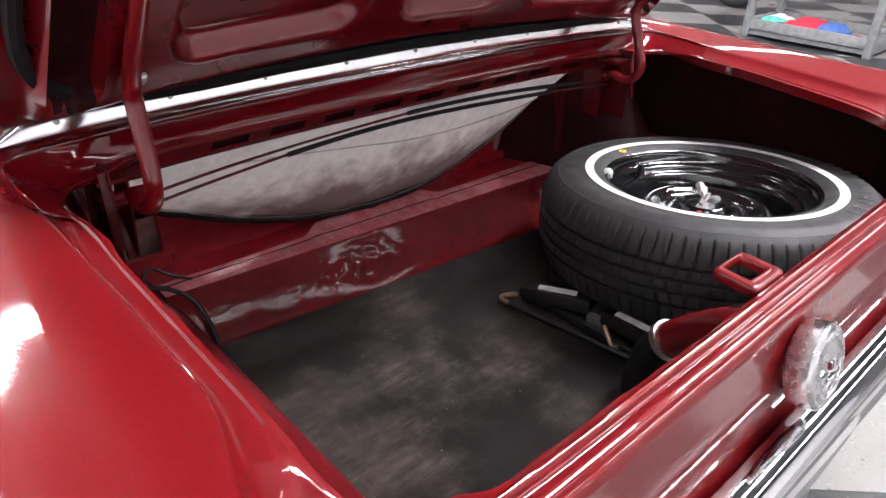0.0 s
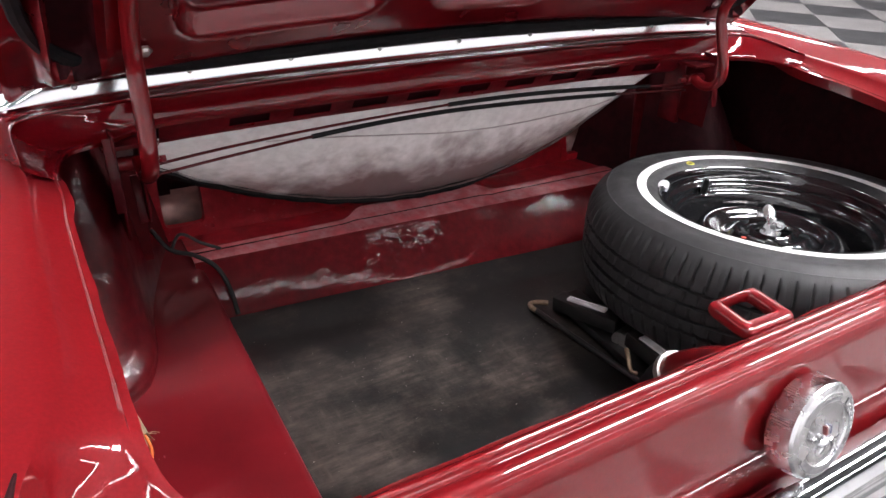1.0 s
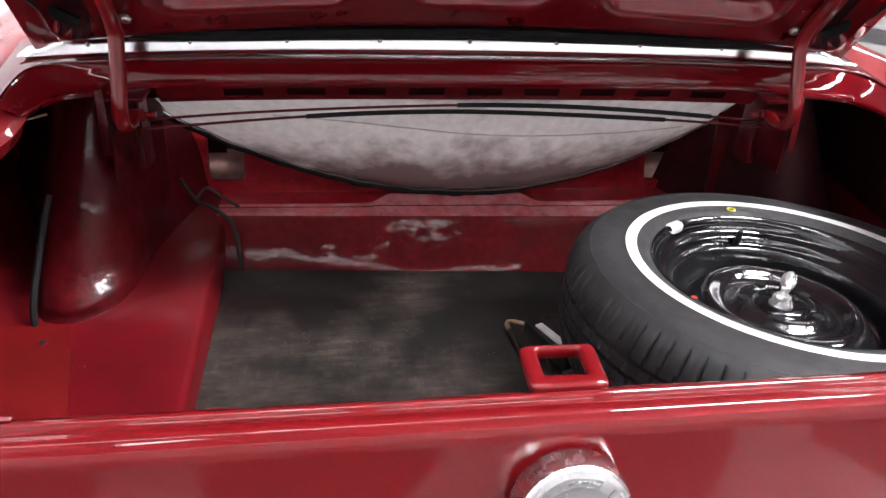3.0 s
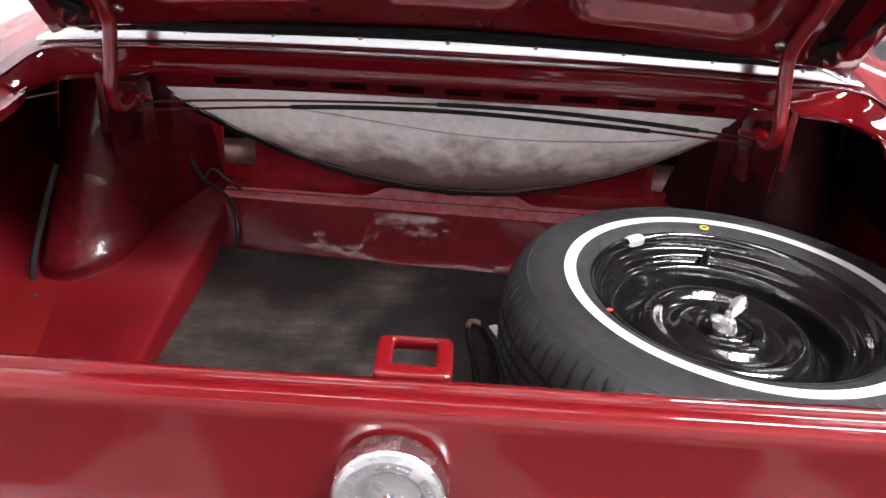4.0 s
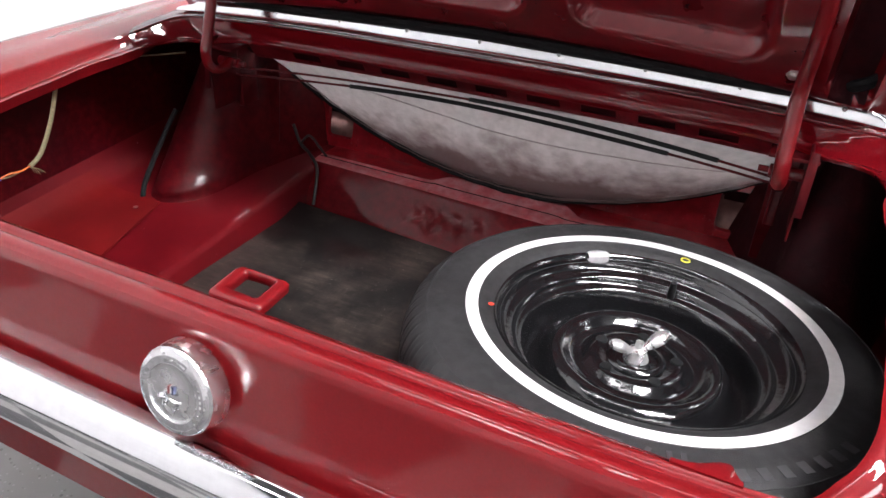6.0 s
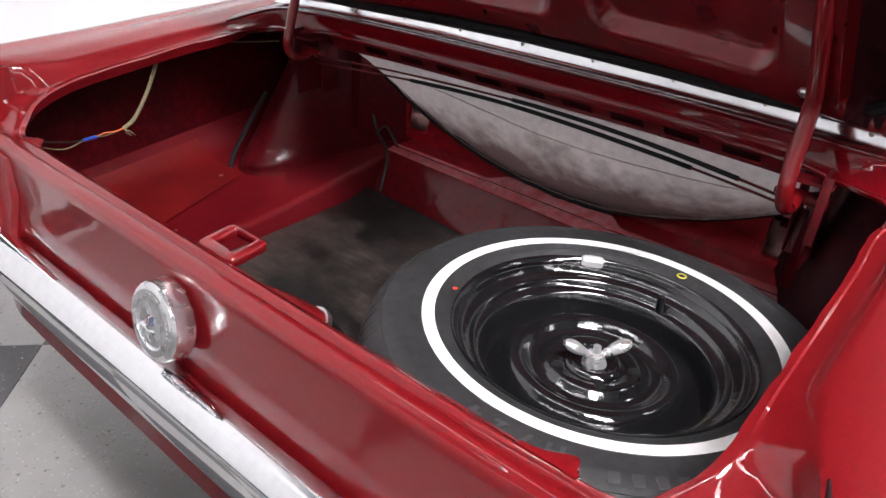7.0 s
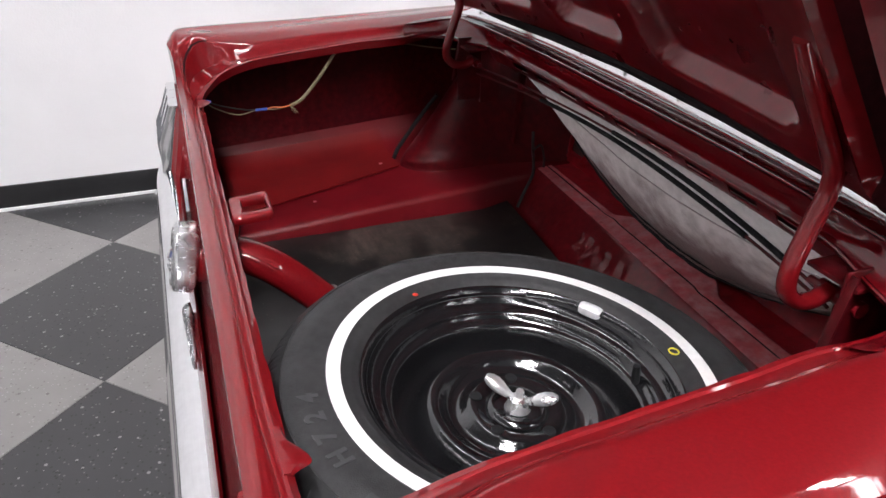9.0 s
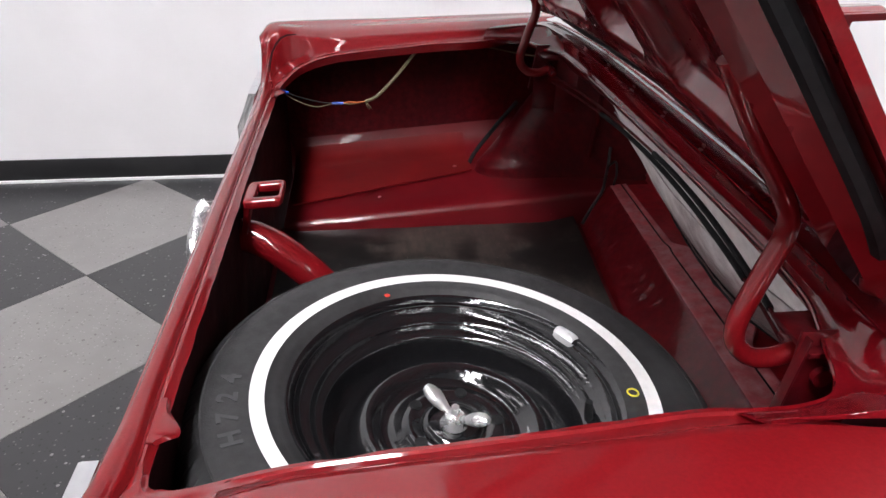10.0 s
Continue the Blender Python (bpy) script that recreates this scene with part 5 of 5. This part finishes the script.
def tyre_marks():
    spare = bpy.data.objects["spare_wheel"]
    tyre = bpy.data.objects["tyre"]
    bm = bmesh.new()
    ring = [(0.0065 * math.cos(radians(a)), 0.0065 * math.sin(radians(a)), 0) for a in range(0, 361, 24)]
    tube(bm, ring, 0.0011, 6, caps=False)
    ob = part("yellow_mark", bm, YELLOW, None, "yellow paint ring")
    ob.parent, ob.matrix_basis = tyre, pose(0.016, 0.207, 0.0925)
    bm = bmesh.new()
    lathe(bm, [(0.0001, 0.0006), (0.0028, 0.0005), (0.0042, 0)], 12)
    ob = part("red_mark", bm, REDMARK, None, "red paint dot")
    ob.parent, ob.matrix_basis = tyre, pose(-0.187, -0.076, 0.0905)
    # moulded characters on the side wall
    for i, ch in enumerate("H724"):
        a = radians(289.0 - i * 7.0)
        cu = bpy.data.curves.new("moulded_letter", "FONT")
        cu.body, cu.size, cu.extrude, cu.align_x, cu.align_y = ch, 0.030, 0.0005, "CENTER", "CENTER"
        cu.offset = 0.0011
        tmp = bpy.data.objects.new("moulded_letter", cu)
        scene.collection.objects.link(tmp)
        me = bpy.data.meshes.new_from_object(tmp.evaluated_get(bpy.context.evaluated_depsgraph_get()))
        bpy.data.objects.remove(tmp)
        me.materials.clear()
        me.materials.append(LETTER)
        ob = new("moulded_letter", me)
        ob.parent, ob.matrix_basis = tyre, pose(0.258 * math.cos(a), 0.258 * math.sin(a), 0.0952, 0, 0, math.degrees(a) - 90)
    for i in range(7):
        a = radians(302 + i * 5.0)
        bm = bmesh.new()
        block(bm, (0.012, 0.020, 0.0008), Matrix(), 0.0004, 1)
        ob = part("moulded_bar", bm, LETTER, None)
        ob.parent, ob.matrix_basis = tyre, pose(0.2705 * math.cos(a), 0.2705 * math.sin(a), 0.0948, 0, 0, math.degrees(a) + 90)


YELLOW = material("yellow_mark", (0.70, 0.62, 0.05), 0.6)
LETTER = material("moulded_rubber", (0.040, 0.040, 0.042), 0.5)
tyre_marks()


def small_screws():
    bm = bmesh.new()
    lathe(bm, [(0.0001, 0.003), (0.0035, 0.0028), (0.0055, 0.001), (0.006, 0)], 12)
    me = mesh_of("screw", bm, STEEL)
    for x, y in ((-.541, .179), (-.70, .14)):
        ob = new("screw", me)
        ob.parent, ob.matrix_basis = car, Matrix.Translation((x, y, fz(y) + 0.0005 + (0.007 if x < -.66 else 0)))


small_screws()


# ---- far side of the showroom ----
GREYMETAL = material("grey_painted_steel", (0.20, 0.21, 0.215), 0.5, 0, 0, 20, 0.2)
CLOTH = [material("cloth_" + n, c, 0.9, 0, 0, 20, 0.3) for n, c in (("red", (0.55, 0.02, 0.05)), ("teal", (0.12, 0.55, 0.48)), ("dark", (0.02, 0.02, 0.04)), ("white", (0.75, 0.75, 0.75)), ("blue", (0.05, 0.12, 0.35)), ("orange", (0.6, 0.2, 0.05)))]


def cart():
    c = thing("utility_cart", (5.9, 2.0, 0), "grey steel utility cart with a deep lower tray", "cart")
    for x in (5.62, 6.25):
        for y in (1.50, 2.52):
            boxpart("post", (x - 0.03, y - 0.03, 0.0), (x + 0.03, y + 0.03, 0.95), GREYMETAL, c, 0.004)
    boxpart("tray_floor", (5.60, 1.48, 0.06), (6.28, 2.54, 0.075), GREYMETAL, c, 0.002)
    for lo, hi in (((5.60, 1.50, 0.03), (5.615, 2.52, 0.16)), ((6.265, 1.50, 0.03), (6.28, 2.52, 0.16)), ((5.60, 1.48, 0.03), (6.28, 1.495, 0.16)), ((5.60, 2.525, 0.03), (6.28, 2.54, 0.16))):
        boxpart("tray_side", lo, hi, GREYMETAL, c, 0.002)
    boxpart("top_shelf", (5.60, 1.48, 0.88), (6.28, 2.54, 0.92), GREYMETAL, c, 0.004)


def rag(x, y, r, mat, label):
    bm = bmesh.new()
    bmesh.ops.create_icosphere(bm, subdivisions=3, radius=1.0)
    for v in bm.verts:
        k = 1 + 0.35 * noise.noise(v.co * 1.7 + Vector((x * 9, y * 9, 0)))
        v.co = Vector((v.co.x * r * k * 1.2, v.co.y * r * k * 1.3, max(-0.35, v.co.z) * r * k * 0.7))
    ob = part("rag", bm, mat)
    ob.matrix_basis = Matrix.Translation((x, y, 0.075 + 0.245 * r))
    tagged(ob, label, "rag", "rags on the cart")


cart()
for x, y, r, k, lab in ((5.85, 2.38, .10, 1, "crumpled teal cloth in the cart tray"), (5.80, 2.25, .08, 2, "crumpled dark cloth in the cart tray"), (5.82, 2.08, .14, 0, "crumpled red cloth in the cart tray"), (5.80, 1.86, .13, 4, "crumpled blue cloth in the cart tray"),
                        (5.86, 1.90, .11, 5, "crumpled orange cloth in the cart tray"), (5.76, 1.68, .07, 0, "crumpled red cloth in the cart tray"), (5.76, 1.60, .06, 3, "crumpled white cloth in the cart tray"), (6.0, 2.40, .10, 3, "crumpled white cloth in the cart tray")):
    rag(x, y, r, CLOTH[k], lab)


def far_tyre():
    bm = bmesh.new()
    lathe(bm, [(0.19, -0.08), (0.22, -0.10), (0.28, -0.10), (0.315, -0.07), (0.32, 0), (0.315, 0.07), (0.28, 0.10), (0.22, 0.10), (0.19, 0.08), (0.16, 0.04), (0.0001, 0.03)], 48)
    ob = part("loose_tyre", bm, RUBBER)
    ob.matrix_basis = pose(7.1, 3.35, 0.32, 0, 90, 0)
    tagged(ob, "black car tyre standing upright on the showroom floor", "tyre")


far_tyre()
